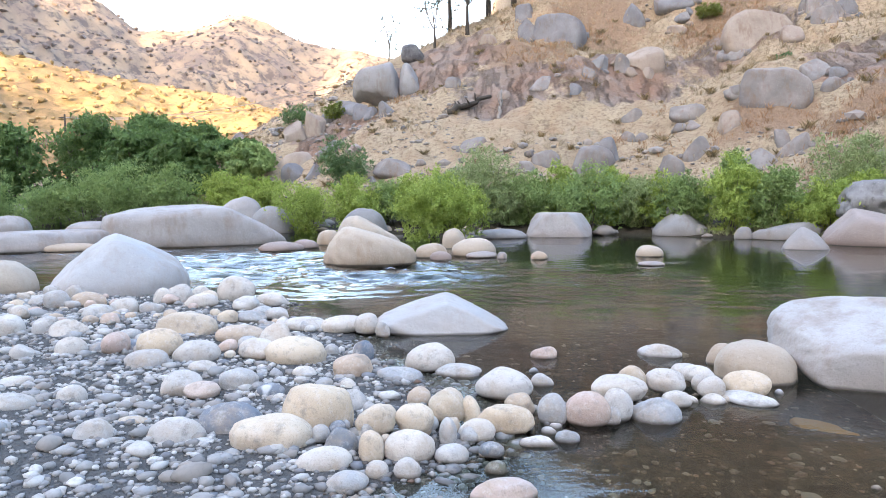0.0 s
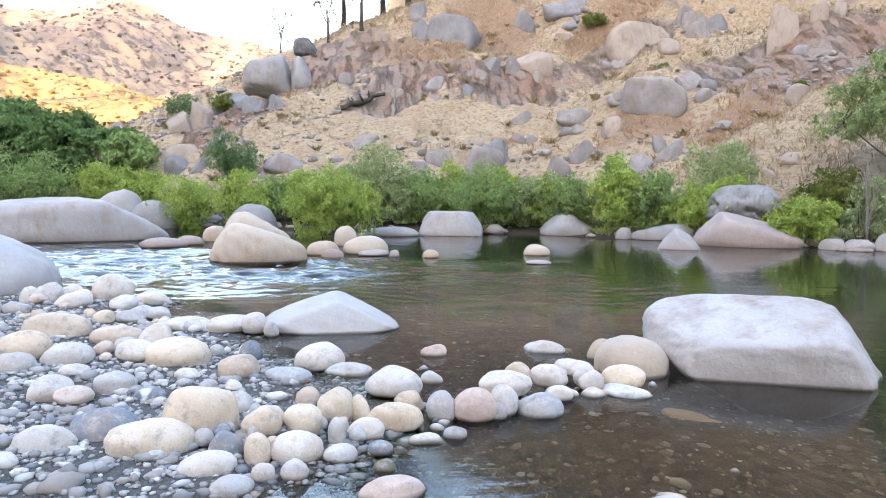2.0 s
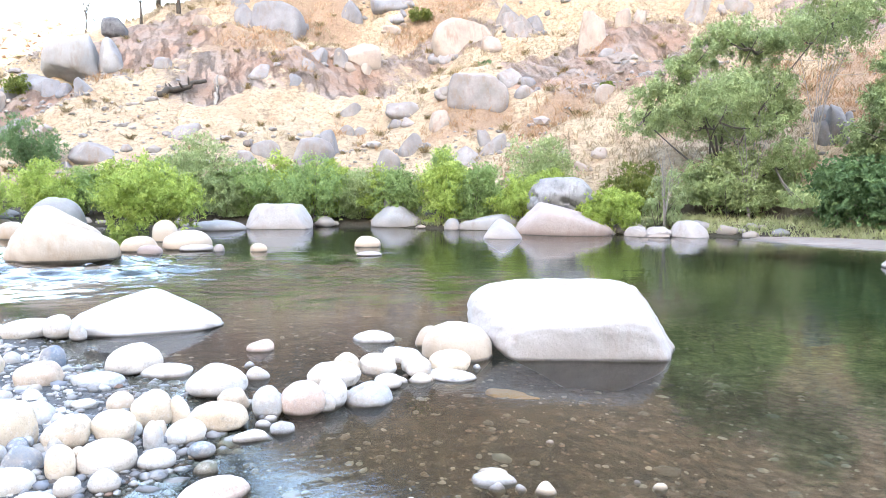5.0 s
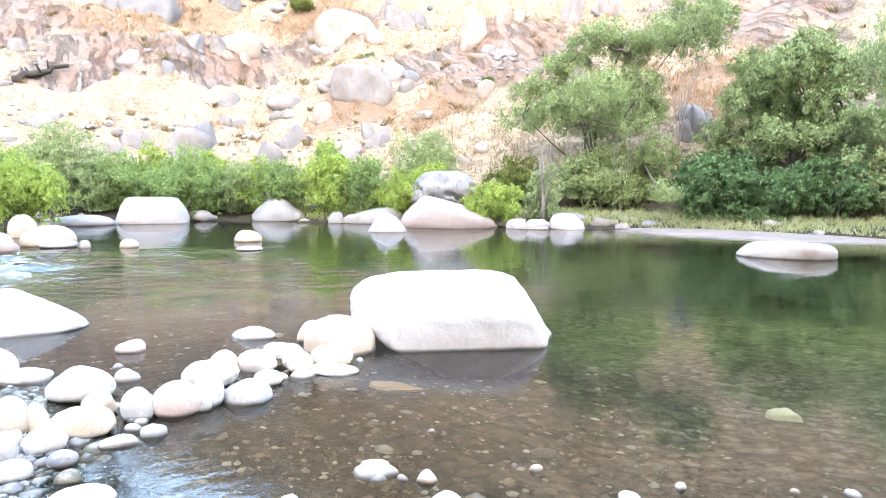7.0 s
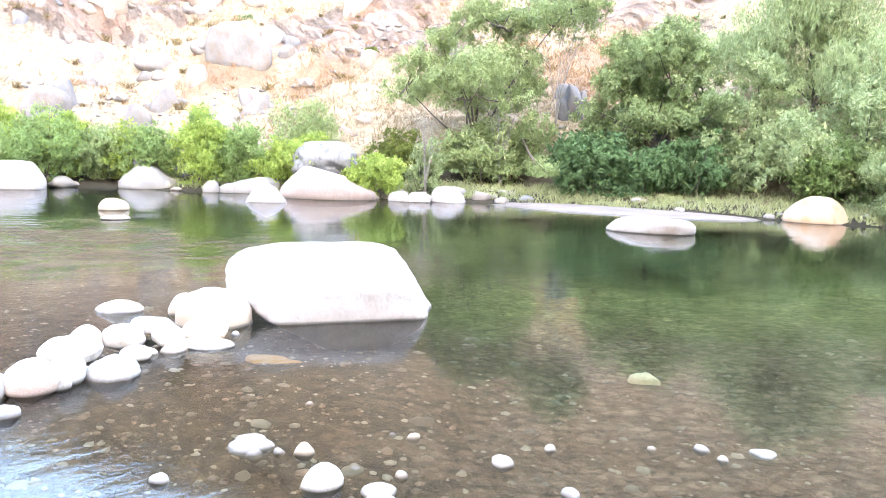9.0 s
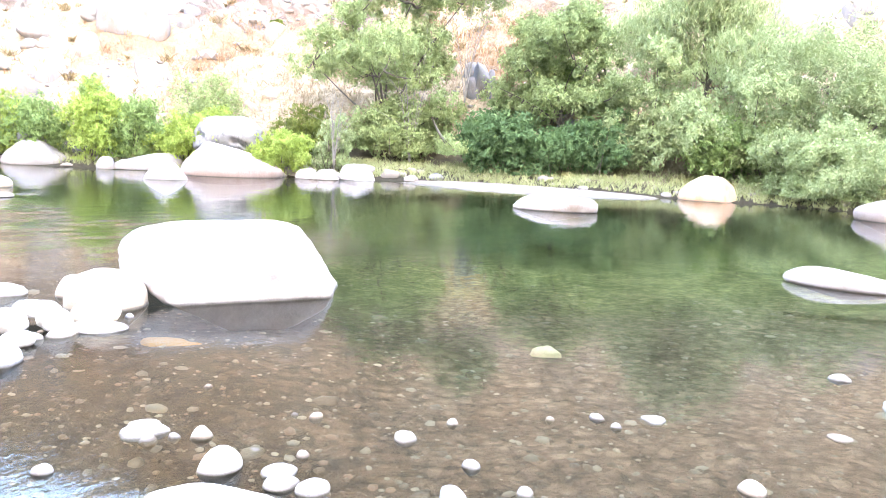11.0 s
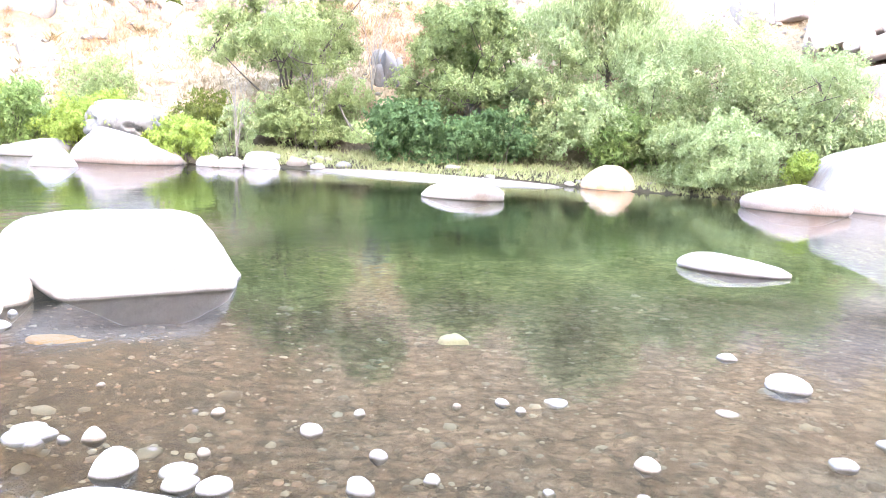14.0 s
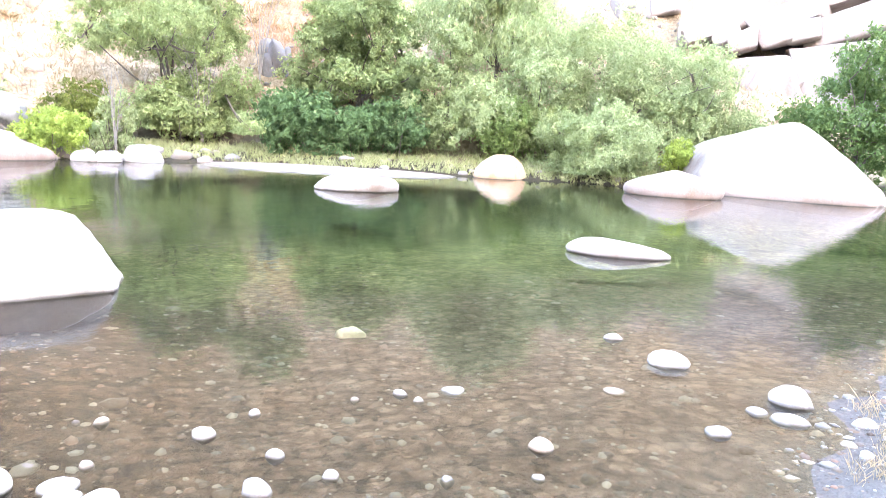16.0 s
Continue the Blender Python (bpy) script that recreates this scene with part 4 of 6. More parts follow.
cobble(-1.75, 7.41, 0.04, 0.24, 0.18, 0.11, 13, "w")
cobble(-0.98, 4.96, 0.03, 0.16, 0.12, 0.08, 11, "w")
cobble(-0.79, 4.67, 0.03, 0.11, 0.08, 0.07, 10, "g")
cobble(-3.08, 7.49, 0.07, 0.24, 0.18, 0.14, 22, "g")
cobble(-3.22, 5.38, 0.08, 0.17, 0.13, 0.12, 31, "w")
cobble(-3.13, 6.63, 0.08, 0.17, 0.13, 0.15, 25, "p")
cobble(2.07, 2.39, -0.01, 0.06, 0.05, 0.06, -38, "c")
cobble(2.21, 1.95, -0.01, 0.09, 0.08, 0.04, -45, "g")
cobble(2.49, 1.93, -0.01, 0.05, 0.05, 0.05, -49, "w")
cobble(3.07, 1.52, -0.01, 0.07, 0.06, 0.03, -61, "w")
cobble(2.88, 1.66, -0.01, 0.04, 0.04, 0.04, -57, "c")
cobble(2.88, 0.73, -0.01, 0.10, 0.09, 0.05, -73, "t")
cobble(4.40, 0.46, -0.01, 0.23, 0.20, 0.08, -82, "g")
cobble(4.10, -0.20, -0.01, 0.21, 0.18, 0.10, -91, "g")
cobble(3.86, -0.05, -0.01, 0.10, 0.09, 0.03, -89, "g")
cobble(3.95, -0.52, -0.01, 0.11, 0.09, 0.06, -96, "g")
cobble(3.66, -0.44, -0.01, 0.07, 0.06, 0.03, -95, "c")
cobble(2.42, 0.94, -0.02, 0.05, 0.05, 0.04, -65, "g")
cobble(1.98, 1.47, -0.01, 0.10, 0.09, 0.05, -49, "g")
cobble(2.21, 1.32, -0.01, 0.06, 0.06, 0.03, -55, "g")
cobble(2.62, 0.65, -0.01, 0.05, 0.04, 0.02, -73, "w")
cobble(2.22, 1.59, -0.01, 0.07, 0.06, 0.05, -51, "g")
cobble(1.64, 2.06, -0.01, 0.13, 0.11, 0.03, -34, "w")
cobble(1.67, 2.29, -0.02, 0.10, 0.09, 0.02, -32, "t")
cobble(3.25, 1.32, -0.01, 0.11, 0.10, 0.03, -65, "g")
cobble(3.74, 0.62, -0.01, 0.12, 0.11, 0.02, -79, "t")
cobble(4.72, 0.87, -0.01, 0.12, 0.11, 0.04, -78, "g")
cobble(3.04, 1.40, -0.01, 0.05, 0.04, 0.03, -63, "w")
cobble(3.47, 0.09, -0.01, 0.11, 0.10, 0.04, -87, "g")
cobble(1.57, 2.24, -0.01, 0.03, 0.02, 0.08, -31, "g")
cobble(1.46, 2.79, -0.01, 0.13, 0.11, 0.03, -25, "c")
cobble(1.59, 2.54, -0.01, 0.09, 0.08, 0.05, -29, "t")
cobble(1.50, 2.60, -0.01, 0.05, 0.04, 0.04, -27, "g")
cobble(1.28, 1.96, -0.01, 0.45, 0.34, 0.07, -33, "w")
cobble(1.49, 2.23, -0.01, 0.16, 0.13, 0.12, -34, "w")
cobble(1.43, 2.72, -0.01, 0.19, 0.12, 0.05, -28, "g")
cobble(1.59, 1.97, -0.01, 0.13, 0.11, 0.05, -39, "w")
cobble(3.82, -0.20, -0.01, 0.17, 0.12, 0.04, -93, "w")
cobble(1.64, 1.85, -0.01, 0.12, 0.09, 0.05, -42, "w")
cobble(1.79, 2.11, -0.01, 0.05, 0.05, 0.04, -37, "t")
cobble(1.91, 3.05, -0.01, 0.04, 0.04, 0.03, -30, "t")
cobble(1.00, 2.62, -0.01, 0.07, 0.06, 0.04, -18, "g")
cobble(1.41, 2.65, -0.02, 0.07, 0.06, 0.04, -27, "g")
cobble(2.77, 5.21, -0.01, 0.06, 0.06, 0.04, -27, "w")
cobble(2.02, 2.48, -0.01, 0.03, 0.03, 0.05, -38, "g")

# smaller stones wedged in along the row, and more cobbles over the back of the bar
ROW_LINE = [(-0.75, 3.75), (-0.1, 3.75), (0.5, 4.0), (1.1, 4.25), (1.7, 4.5), (2.2, 4.75)]
fill = np.random.default_rng(91)
for k in range(85):
    i = int(fill.integers(0, len(ROW_LINE) - 1))
    u = fill.uniform()
    x = ROW_LINE[i][0] * (1 - u) + ROW_LINE[i + 1][0] * u + fill.normal() * 0.10
    y = ROW_LINE[i][1] * (1 - u) + ROW_LINE[i + 1][1] * u + fill.normal() * 0.13
    w = fill.uniform(0.05, 0.12)
    cobble(x, y, max(near_z(x, y), -0.03) + 0.01, w, w * 0.8, w * fill.uniform(0.55, 0.85), fill.uniform(-90, 90), str(fill.choice(list("wwcgtgb"))))
for k in range(90):
    y = fill.uniform(5.4, 9.6)
    x = fill.uniform(-0.62 * y, -0.16 * y)
    if near_z(x, y) < 0.0:
        continue
    w = 0.07 + fill.gamma(2.0, 0.035)
    cobble(x, y, near_z(x, y), w, w * 0.8, w * fill.uniform(0.4, 0.7), fill.uniform(-60, 60), str(fill.choice(list("wwcggtp"))))



# ---- loose gravel ----
def scatter(name, label, category, x, y, z, size, material, seed, level=1, smooth=True):
    """Many small stones as one mesh."""
    rng = np.random.default_rng(seed)
    v, f = BALL[level]
    n = len(x)
    shape = rng.uniform(0.65, 1.25, (n, 1, 3)) * np.array([1.15, 1.0, 0.62]) * np.asarray(size)[:, None, None]
    pts = v[None] * shape * (1 + 0.12 * rng.normal(size=(n, len(v), 1)))
    a = rng.uniform(0, 6.28, n)[:, None]
    px = pts[..., 0] * np.cos(a) - pts[..., 1] * np.sin(a)
    py = pts[..., 0] * np.sin(a) + pts[..., 1] * np.cos(a)
    pts = np.stack([px + x[:, None], py + y[:, None], pts[..., 2] + z[:, None]], -1)
    faces = (np.array(f)[None] + (np.arange(n) * len(v))[:, None, None]).reshape(-1, 3)
    ob = new(name, mesh_of(name, pts.reshape(-1, 3), faces, material, smooth))
    return tagged(ob, label, category, kind="stuff")


def spread(count, x0, x1, y0, y1, seed):
    rng = np.random.default_rng(seed)
    x, y = rng.uniform(x0, x1, count), rng.uniform(y0, y1, count)
    return x, y, land(x, y), rng


x, y, z, rng = spread(56000, -8.5, 0.9, 0.2, 10.2, 61)
soft_edge = np.clip((y * 0.75 + 0.9 - np.abs(x)) / 1.6, 0.06, 1) * np.clip((y - 0.4) / 2.2, 0.08, 1)
keep = (z > -0.03) & (rng.uniform(size=len(x)) < np.clip((4.2 / y) ** 1.5, 0.12, 1) * soft_edge)
x, y, z, s = x[keep], y[keep], z[keep], rng.gamma(1.5, 0.0075, keep.sum()).clip(0.0, 0.05) + 0.007
scatter("gravel", "loose grey and brown river gravel", "gravel", x, y, z + s * 0.2, s, M_GRAVEL, 62, 1)
x, y, z, rng = spread(800, -9, 0.8, 2.4, 11, 63)
keep = (z > 0.0) & (np.abs(x) < y * 0.75)
x, y, z, s = x[keep], y[keep], z[keep], 0.022 + rng.gamma(1.5, 0.012, keep.sum()).clip(0, 0.06)
scatter("gravel", "fist-sized grey river stones among the gravel", "gravel", x, y, z + s * 0.2, s, M_GRAVEL, 64, 2)
x, y, z, rng = spread(40000, -0.6, 9.0, -1.6, 10.5, 65)
keep = (z < 0.02) & (rng.uniform(size=len(x)) < np.clip((z + 0.62) / 0.3, 0, 1)) & (rng.uniform(size=len(x)) < np.clip((2.2 / np.hypot(x, y)) ** 1.3, 0.05, 1))
x, y, z, s = x[keep], y[keep], z[keep], 0.005 + rng.gamma(1.1, 0.0075, keep.sum()).clip(0.0, 0.07)
scatter("river_bed_stones", "brown stones lying on the river bed", "stones", x, y, z - s * 0.1, s, M_BEDSTONE, 66, 1)

x, y, z, rng = spread(15000, -7.0, 7.5, -5.5, 2.4, 67)
keep = (z > -0.02) & (rng.uniform(size=len(x)) < np.clip(1.6 - 0.35 * np.hypot(x - 2.5, y + 0.6), 0.15, 1))
x, y, z, s = x[keep], y[keep], z[keep], 0.004 + rng.gamma(1.2, 0.006, keep.sum()).clip(0.0, 0.035)
scatter("gravel", "pale gravel along the near shore", "gravel", x, y, z + s * 0.1, s, M_GRAVEL, 68, 1)


# ---- plants ----
def leaves_mesh(name, centres, normals, length, width, material, rng, droop=0.0):
    """Each leaf is a small folded diamond of its own, its face turned roughly the way it is given."""
    n = len(centres)
    face = normals + 0.5 * rng.normal(size=(n, 3))
    face /= np.linalg.norm(face, axis=1)[:, None]
    along = np.cross(face, rng.normal(size=(n, 3))) + np.array([0, 0, -droop])
    along /= np.linalg.norm(along, axis=1)[:, None]
    across = np.cross(along, face)
    across /= np.linalg.norm(across, axis=1)[:, None]
    L = (length * rng.uniform(0.6, 1.35, n))[:, None]
    W = (width * rng.uniform(0.7, 1.3, n))[:, None]
    a = centres - along * L * 0.5
    b = centres + across * W * 0.5 + face * W * 0.2
    c = centres + along * L * 0.5
    d = centres - across * W * 0.5 + face * W * 0.2
    verts = np.stack([a, b, c, d], 1).reshape(-1, 3)
    faces = np.arange(n * 4).reshape(-1, 4)
    return mesh_of(name, verts, faces, material, smooth=False)


def tube_rows(path, radii, sides=6):
    path = np.asarray(path, float)
    verts, faces = [], []
    for k, (p, r) in enumerate(zip(path, radii)):
        way = path[min(k + 1, len(path) - 1)] - path[max(k - 1, 0)]
        way = way / (np.linalg.norm(way) + 1e-9)
        e = np.cross(way, (0.3, 1, 0.2))
        e /= np.linalg.norm(e)
        g = np.cross(way, e)
        for j in range(sides):
            a = 2 * math.pi * j / sides
            verts.append(p + r * (math.cos(a) * e + math.sin(a) * g))
    for k in range(len(path) - 1):
        for j in range(sides):
            i = (j + 1) % sides
            faces.append([k * sides + j, k * sides + i, (k + 1) * sides + i, (k + 1) * sides + j])
    faces.append([(len(path) - 1) * sides + j for j in range(sides)])
    return verts, faces


def branches_mesh(name, tubes, material):
    verts, faces = [], []
    for path, radii in tubes:
        v, f = tube_rows(path, radii)
        faces += [[i + len(verts) for i in face] for face in f]
        verts += v
    return mesh_of(name, np.array(verts), faces, material)


def curve_to(foot, mid, end, steps=7):
    t = np.linspace(0, 1, steps)[:, None]
    return (1 - t) ** 2 * foot + 2 * t * (1 - t) * mid + t ** 2 * end


def pad_foliage(ends, radii, flat, droop, count, leaf, tone, rng, per=26):
    """Leaf sprays over the shell of every pad, fewest beneath, joined into one crown."""
    pads = len(ends)
    ns = pads * per
    k = np.concatenate([np.arange(pads), rng.choice(pads, ns - pads, p=radii ** 2 / (radii ** 2).sum())])
    off = rng.normal(size=(ns, 3)) + np.array([0, 0, 0.35])
    off /= np.linalg.norm(off, axis=1)[:, None]
    shape = np.array([1, 1, flat])
    at = ends[k] + off * shape * radii[k][:, None] * rng.uniform(0.62, 1.06, (ns, 1))
    hang = off * 0.5 + rng.normal(size=(ns, 3)) * 0.5 + np.array([0, 0, 0.35 - 1.2 * droop])
    hang /= np.linalg.norm(hang, axis=1)[:, None]
    pick = rng.integers(0, ns, count)
    v = rng.uniform(-0.3, 1, count)[:, None]
    reach = radii[k][pick][:, None] * (0.34 + 0.2 * max(droop, 0))
    pos = at[pick] + hang[pick] * reach * v + rng.normal(size=(count, 3)) * 0.3 * reach
    pos[:, 2] = np.maximum(pos[:, 2], 0.03)
    face = off[pick] + np.array([0, 0, 0.35])
    return leaves_mesh("crown", pos, face, leaf[0], leaf[1], M_LEAF[tone], rng, 0.6 + max(droop, 0))


def shrub(label, x, y, z, w, h, tone, seed, count=7000, leaf=(0.125, 0.036), name="shrub", wood=None, category="shrub", rise=0.15, flat=0.75, size=0.155):
    """A many-stemmed willow: stems fan out from the foot, leaf sprays sit all along them."""
    rng = np.random.default_rng(seed)
    thing = empty(name, x, y, z)
    tagged(thing, label, category)
    n = int(14 + w * 7)
    paths = []
    for k in range(n):
        a = rng.uniform(0, 6.28)
        q = math.sqrt(rng.uniform(0.0, 1.0))
        out = w * 0.43 * q
        top = h * 0.9 * (1 - 0.55 * q ** 2.5) * rng.uniform(0.72, 1.0)
        end = np.array([math.cos(a) * out, math.sin(a) * out, top])
        mid = np.array([end[0] * 0.55, end[1] * 0.55, top * 0.45]) + rng.normal(size=3) * 0.04 * h
        foot = np.array([end[0] * 0.25 + rng.normal() * 0.05 * w, end[1] * 0.25 + rng.normal() * 0.05 * w, -0.15])
        paths.append(curve_to(foot, mid, end))
        if k < 9:
            part("stem", branches_mesh("stem", [(paths[-1], np.linspace(0.008 + 0.004 * h, 0.003, 7))], wood or M_BARK), thing)
    ends = [p[-1] * rng.uniform(0.86, 1.0) for p in paths] + [p[4] + rng.normal(size=3) * 0.05 * w for p in paths] + [p[2] + rng.normal(size=3) * 0.07 * w for p in paths[::2]]
    radii = np.array([rng.uniform(0.5, 1.15) for _ in ends]) * (w + h) * 0.5 * size
    part("crown", pad_foliage(np.array(ends), radii, flat, -rise, count, leaf, tone, rng, 18), thing)
    return thing


def tree(label, x, y, z, w, h, tone, seed, count=22000, leaf=(0.16, 0.06), lean=(0, 0), bare=0.1, droop=0.0, flat=0.6, pads=60, wood=None, size=1.0, crown=()):
    """A tapered trunk that forks into limbs; foliage pads of uneven size fill the crown, with gaps between. crown: pads of its own, each (across, height, radius)."""
    rng = np.random.default_rng(seed)
    wood = wood or M_BARK
    across, back = (y / math.hypot(x, y), -x / math.hypot(x, y)), (x / math.hypot(x, y), y / math.hypot(x, y))
    thing = empty("tree", x, y, z)
    tagged(thing, label, "tree")
    crotch = np.array([lean[0] * 0.2, lean[1] * 0.2, h * max(bare, 0.12)])
    part("trunk", branches_mesh("trunk", [([np.array([0, 0, -0.3]), crotch * 0.5 + rng.normal(size=3) * 0.03, crotch], (0.026 * h, 0.02 * h, 0.016 * h))], wood), thing)
    limbs = []
    for k in range(9):
        a = 6.28 * k / 9 + rng.uniform(-0.3, 0.3)
        zz = rng.uniform(0.5, 0.92)
        q = 0.36 * w * (1.1 - zz) ** 0.4
        end = np.array([math.cos(a) * q + lean[0] * zz, math.sin(a) * q + lean[1] * zz, h * zz])
        if crown:
            u, zz, r = crown[(k * len(crown)) // 9]
            g = rng.normal() * 0.15 * w
            end = np.array([across[0] * u + back[0] * g, across[1] * u + back[1] * g, max(zz, crotch[2] + 0.2)])
        mid = crotch * 0.5 + end * np.array([0.3, 0.3, 0.5]) + rng.normal(size=3) * 0.05 * h
        limbs.append(curve_to(crotch, mid, end, 9))
        part("limb", branches_mesh("limb", [(limbs[-1], np.linspace(0.008 * h, 0.002 * h, 9))], wood), thing)
    spine = np.concatenate(limbs)
    ends, radii, twigs = [], [], []
    for u, zz, r in crown:
        for _ in range(3):
            g, rr = rng.normal() * 0.2 * w, r * rng.uniform(0.8, 1.12)
            ends.append(np.array([across[0] * u + back[0] * g, across[1] * u + back[1] * g, zz - rr * 0.2]) + rng.normal(size=3) * 0.25 * r)
            radii.append(rr)
            near = spine[np.argmin(((spine - ends[-1]) ** 2).sum(1))]
            twigs.append((curve_to(near, (near + ends[-1]) / 2 + np.array([0, 0, -0.04 * h]), ends[-1], 4), np.linspace(0.005 * h, 0.0015 * h, 4)))
    for k in range(0 if crown else pads):
        a = rng.uniform(0, 6.28)
        zz = bare + (0.97 - bare) * (k + rng.uniform(0, 1)) / pads
        f = (zz - bare) / (1 - bare)
        wide = 0.5 * w * math.sqrt(max(0.04, 1 - (2 * f - 0.82) ** 2 / 1.5)) * math.sqrt(rng.uniform(0.15, 1.0))
        r = rng.uniform(0.6, 1.25) * (w + h) * 0.075 * size
        wide = max(0, wide - r * 0.6)
        end = np.array([math.cos(a) * wide + lean[0] * zz, math.sin(a) * wide + lean[1] * zz, h * zz - r * flat * 0.7])
        ends.append(end)
        radii.append(r)
        near = spine[np.argmin(((spine - end) ** 2).sum(1))]
        twigs.append((curve_to(near, (near + end) / 2 + np.array([0, 0, -0.05 * h]), end, 4), np.linspace(0.005 * h, 0.0015 * h, 4)))
    tagged(part("branchwork", branches_mesh("branchwork", twigs, wood), thing), kind="stuff")
    for k in range(0 if crown else 18):
        ends.append(limbs[k % 9][8 if k < 9 else 6] + rng.normal(size=3) * 0.02 * h)
        radii.append(rng.uniform(0.6, 1.0) * (w + h) * 0.07 * size)
    part("crown", pad_foliage(np.array(ends), np.array(radii), flat, droop, count, leaf, tone, rng), thing)
    return thing


# willows and shrubs along the far bank
ROW = "willow shrubs along the bank"
shrub("bright yellow-green willow shrub on the stony islet", -0.06, 20.4, 0.0, 2.95, 2.35, "bright", 201, 15000, (0.115, 0.038))
for k, (x, y, z, w, h, tone) in enumerate([
        (-5.4, 27.6, 0.2, 2.9, 1.75, "bright"), (-3.1, 26.2, 0.15, 1.9, 2.35, "bright"), (-1.9, 27.6, 0.2, 2.0, 2.0, "green"), (1.6, 26.6, 0.1, 2.7, 3.15, "cool"),
        (3.2, 25.6, 0.15, 2.1, 2.15, "green"), (5.1, 24.4, 0.1, 2.7, 2.25, "green"), (6.8, 24.2, 0.1, 2.0, 1.95, "cool"), (7.8, 23.3, 0.15, 1.7, 1.95, "green"),
        (8.9, 21.8, 0.1, 1.8, 2.6, "bright"), (9.9, 21.6, 0.1, 2.1, 2.25, "green"), (10.9, 20.2, 0.2, 1.9, 1.6, "bright"), (12.5, 21.9, 1.0, 2.7, 2.4, "cool"),
        (4.3, 25.9, 0.2, 1.5, 2.5, "bright"), (6.0, 25.2, 0.2, 1.4, 2.2, "bright"), (0.2, 26.8, 0.2, 1.6, 2.2, "green"), (9.4, 22.8, 0.2, 1.3, 2.7, "green"), (2.4, 25.9, 0.1, 2.0, 2.0, "mid"), (5.6, 24.9, 0.1, 2.1, 2.1, "bright"), (7.3, 24.0, 0.1, 2.0, 1.9, "bright"),
        (11.6, 19.6, 0.2, 1.7, 1.9, "bright"), (-0.9, 26.9, 0.2, 1.9, 2.3, "bright")]):
    x, y = x * 0.962, y * 0.962
    tagged(shrub("leafy green willow shrub at the far bank", x, y, near_z(x, y), w * 1.14, (h + z - near_z(x, y)) * 1.02, tone, 210 + k, 8200, (0.125, 0.042)), group=ROW)
shrub("dark evergreen bush on the slope", -4.4, 32.4, near_z(-4.4, 32.4), 2.7, 2.4, "deep", 230, 8000)
for k, (x, y, w, h, tone) in enumerate([(-20.9, 42.9, 5.8, 5.6, "wood"), (-18.4, 46.0, 6.0, 5.9, "wood"), (-14.9, 43.2, 5.2, 4.8, "wood"), (-11.9, 41.0, 4.2, 3.7, "wood"), (-24.9, 40.6, 6.0, 4.8, "wood"), (-28.9, 39.5, 5.6, 6.0, "wood"), (-10.2, 37.6, 3.4, 3.3, "green"), (-13.2, 37.8, 4.0, 3.8, "wood"), (-17.0, 39.8, 4.6, 4.4, "wood")]):
    tagged(tree("dark green leafy riverside tree", x, y, near_z(x, y), w, h + 0.8 - near_z(x, y), tone, 240 + k, 7500, (0.34, 0.15), bare=0.02, pads=60), group="trees upstream")
for k, (x, y, w, h) in enumerate([(-19.4, 34.6, 3.3, 2.3), (-15.2, 34.4, 3.7, 3.4), (-10.1, 33.2, 3.0, 2.6), (-23.0, 36.0, 3.2, 3.0), (-12.6, 33.6, 3.2, 3.0), (-8.2, 32.6, 2.6, 2.4), (-17.4, 34.6, 3.0, 3.2)]):
    tagged(shrub("light green willow shrub upstream", x, y, near_z(x, y), w, h + 0.1 - near_z(x, y), ("green", "green", "bright")[k % 3], 250 + k, 8000, (0.155, 0.052)), group=ROW)
shrub("small bright yellow-green shrub at the water", 12.0, 16.9, near_z(12.0, 16.9), 1.9, 1.55, "bright", 260, 9000)
shrub("olive-green bush on the bank", 14.5, 19.0, near_z(14.5, 19.0), 2.6, 1.7, "olive", 261, 8000)
shrub("thin grey-green willow with bare twigs", 13.4, 16.3, near_z(13.4, 16.3), 1.35, 1.95, "pale", 262, 3600, rise=0.6, size=0.12)
tree("tall feathery grey-green willow tree leaning over the bank", 16.6, 17.6, near_z(16.6, 17.6), 6.0, 6.4, "cool", 263, 60000, (0.14, 0.048), bare=0.1, flat=0.6, crown=[
    (2.9, 5.5, 0.93), (2.0, 5.4, 0.79), (1.0, 5.3, 0.79), (0.2, 5.1, 0.66), (-0.8, 4.7, 0.72), (-1.3, 4.2, 0.59), (3.4, 5.7, 0.6), (-2.0, 3.5, 0.65), (-2.4, 2.7, 0.59),
    (-1.4, 2.8, 0.78), (-0.5, 3.4, 0.84), (0.5, 3.6, 0.91), (1.3, 3.8, 0.78), (-0.1, 2.4, 0.78), (0.9, 2.6, 0.71), (1.7, 3.0, 0.58), (-0.1, 0.9, 0.77), (0.5, 0.3, 0.77),
    (1.5, 1.1, 0.78), (1.9, 1.6, 0.58), (-0.4, 0.3, 0.64), (1.3, 0.2, 0.65), (0.3, 1.3, 0.65), (1.9, 0.5, 0.52)])
shrub("dark broad-leaved thicket at the water's edge", 17.5, 13.6, near_z(17.5, 13.6), 3.1, 2.3, "deep", 264, 10000, (0.13, 0.08))
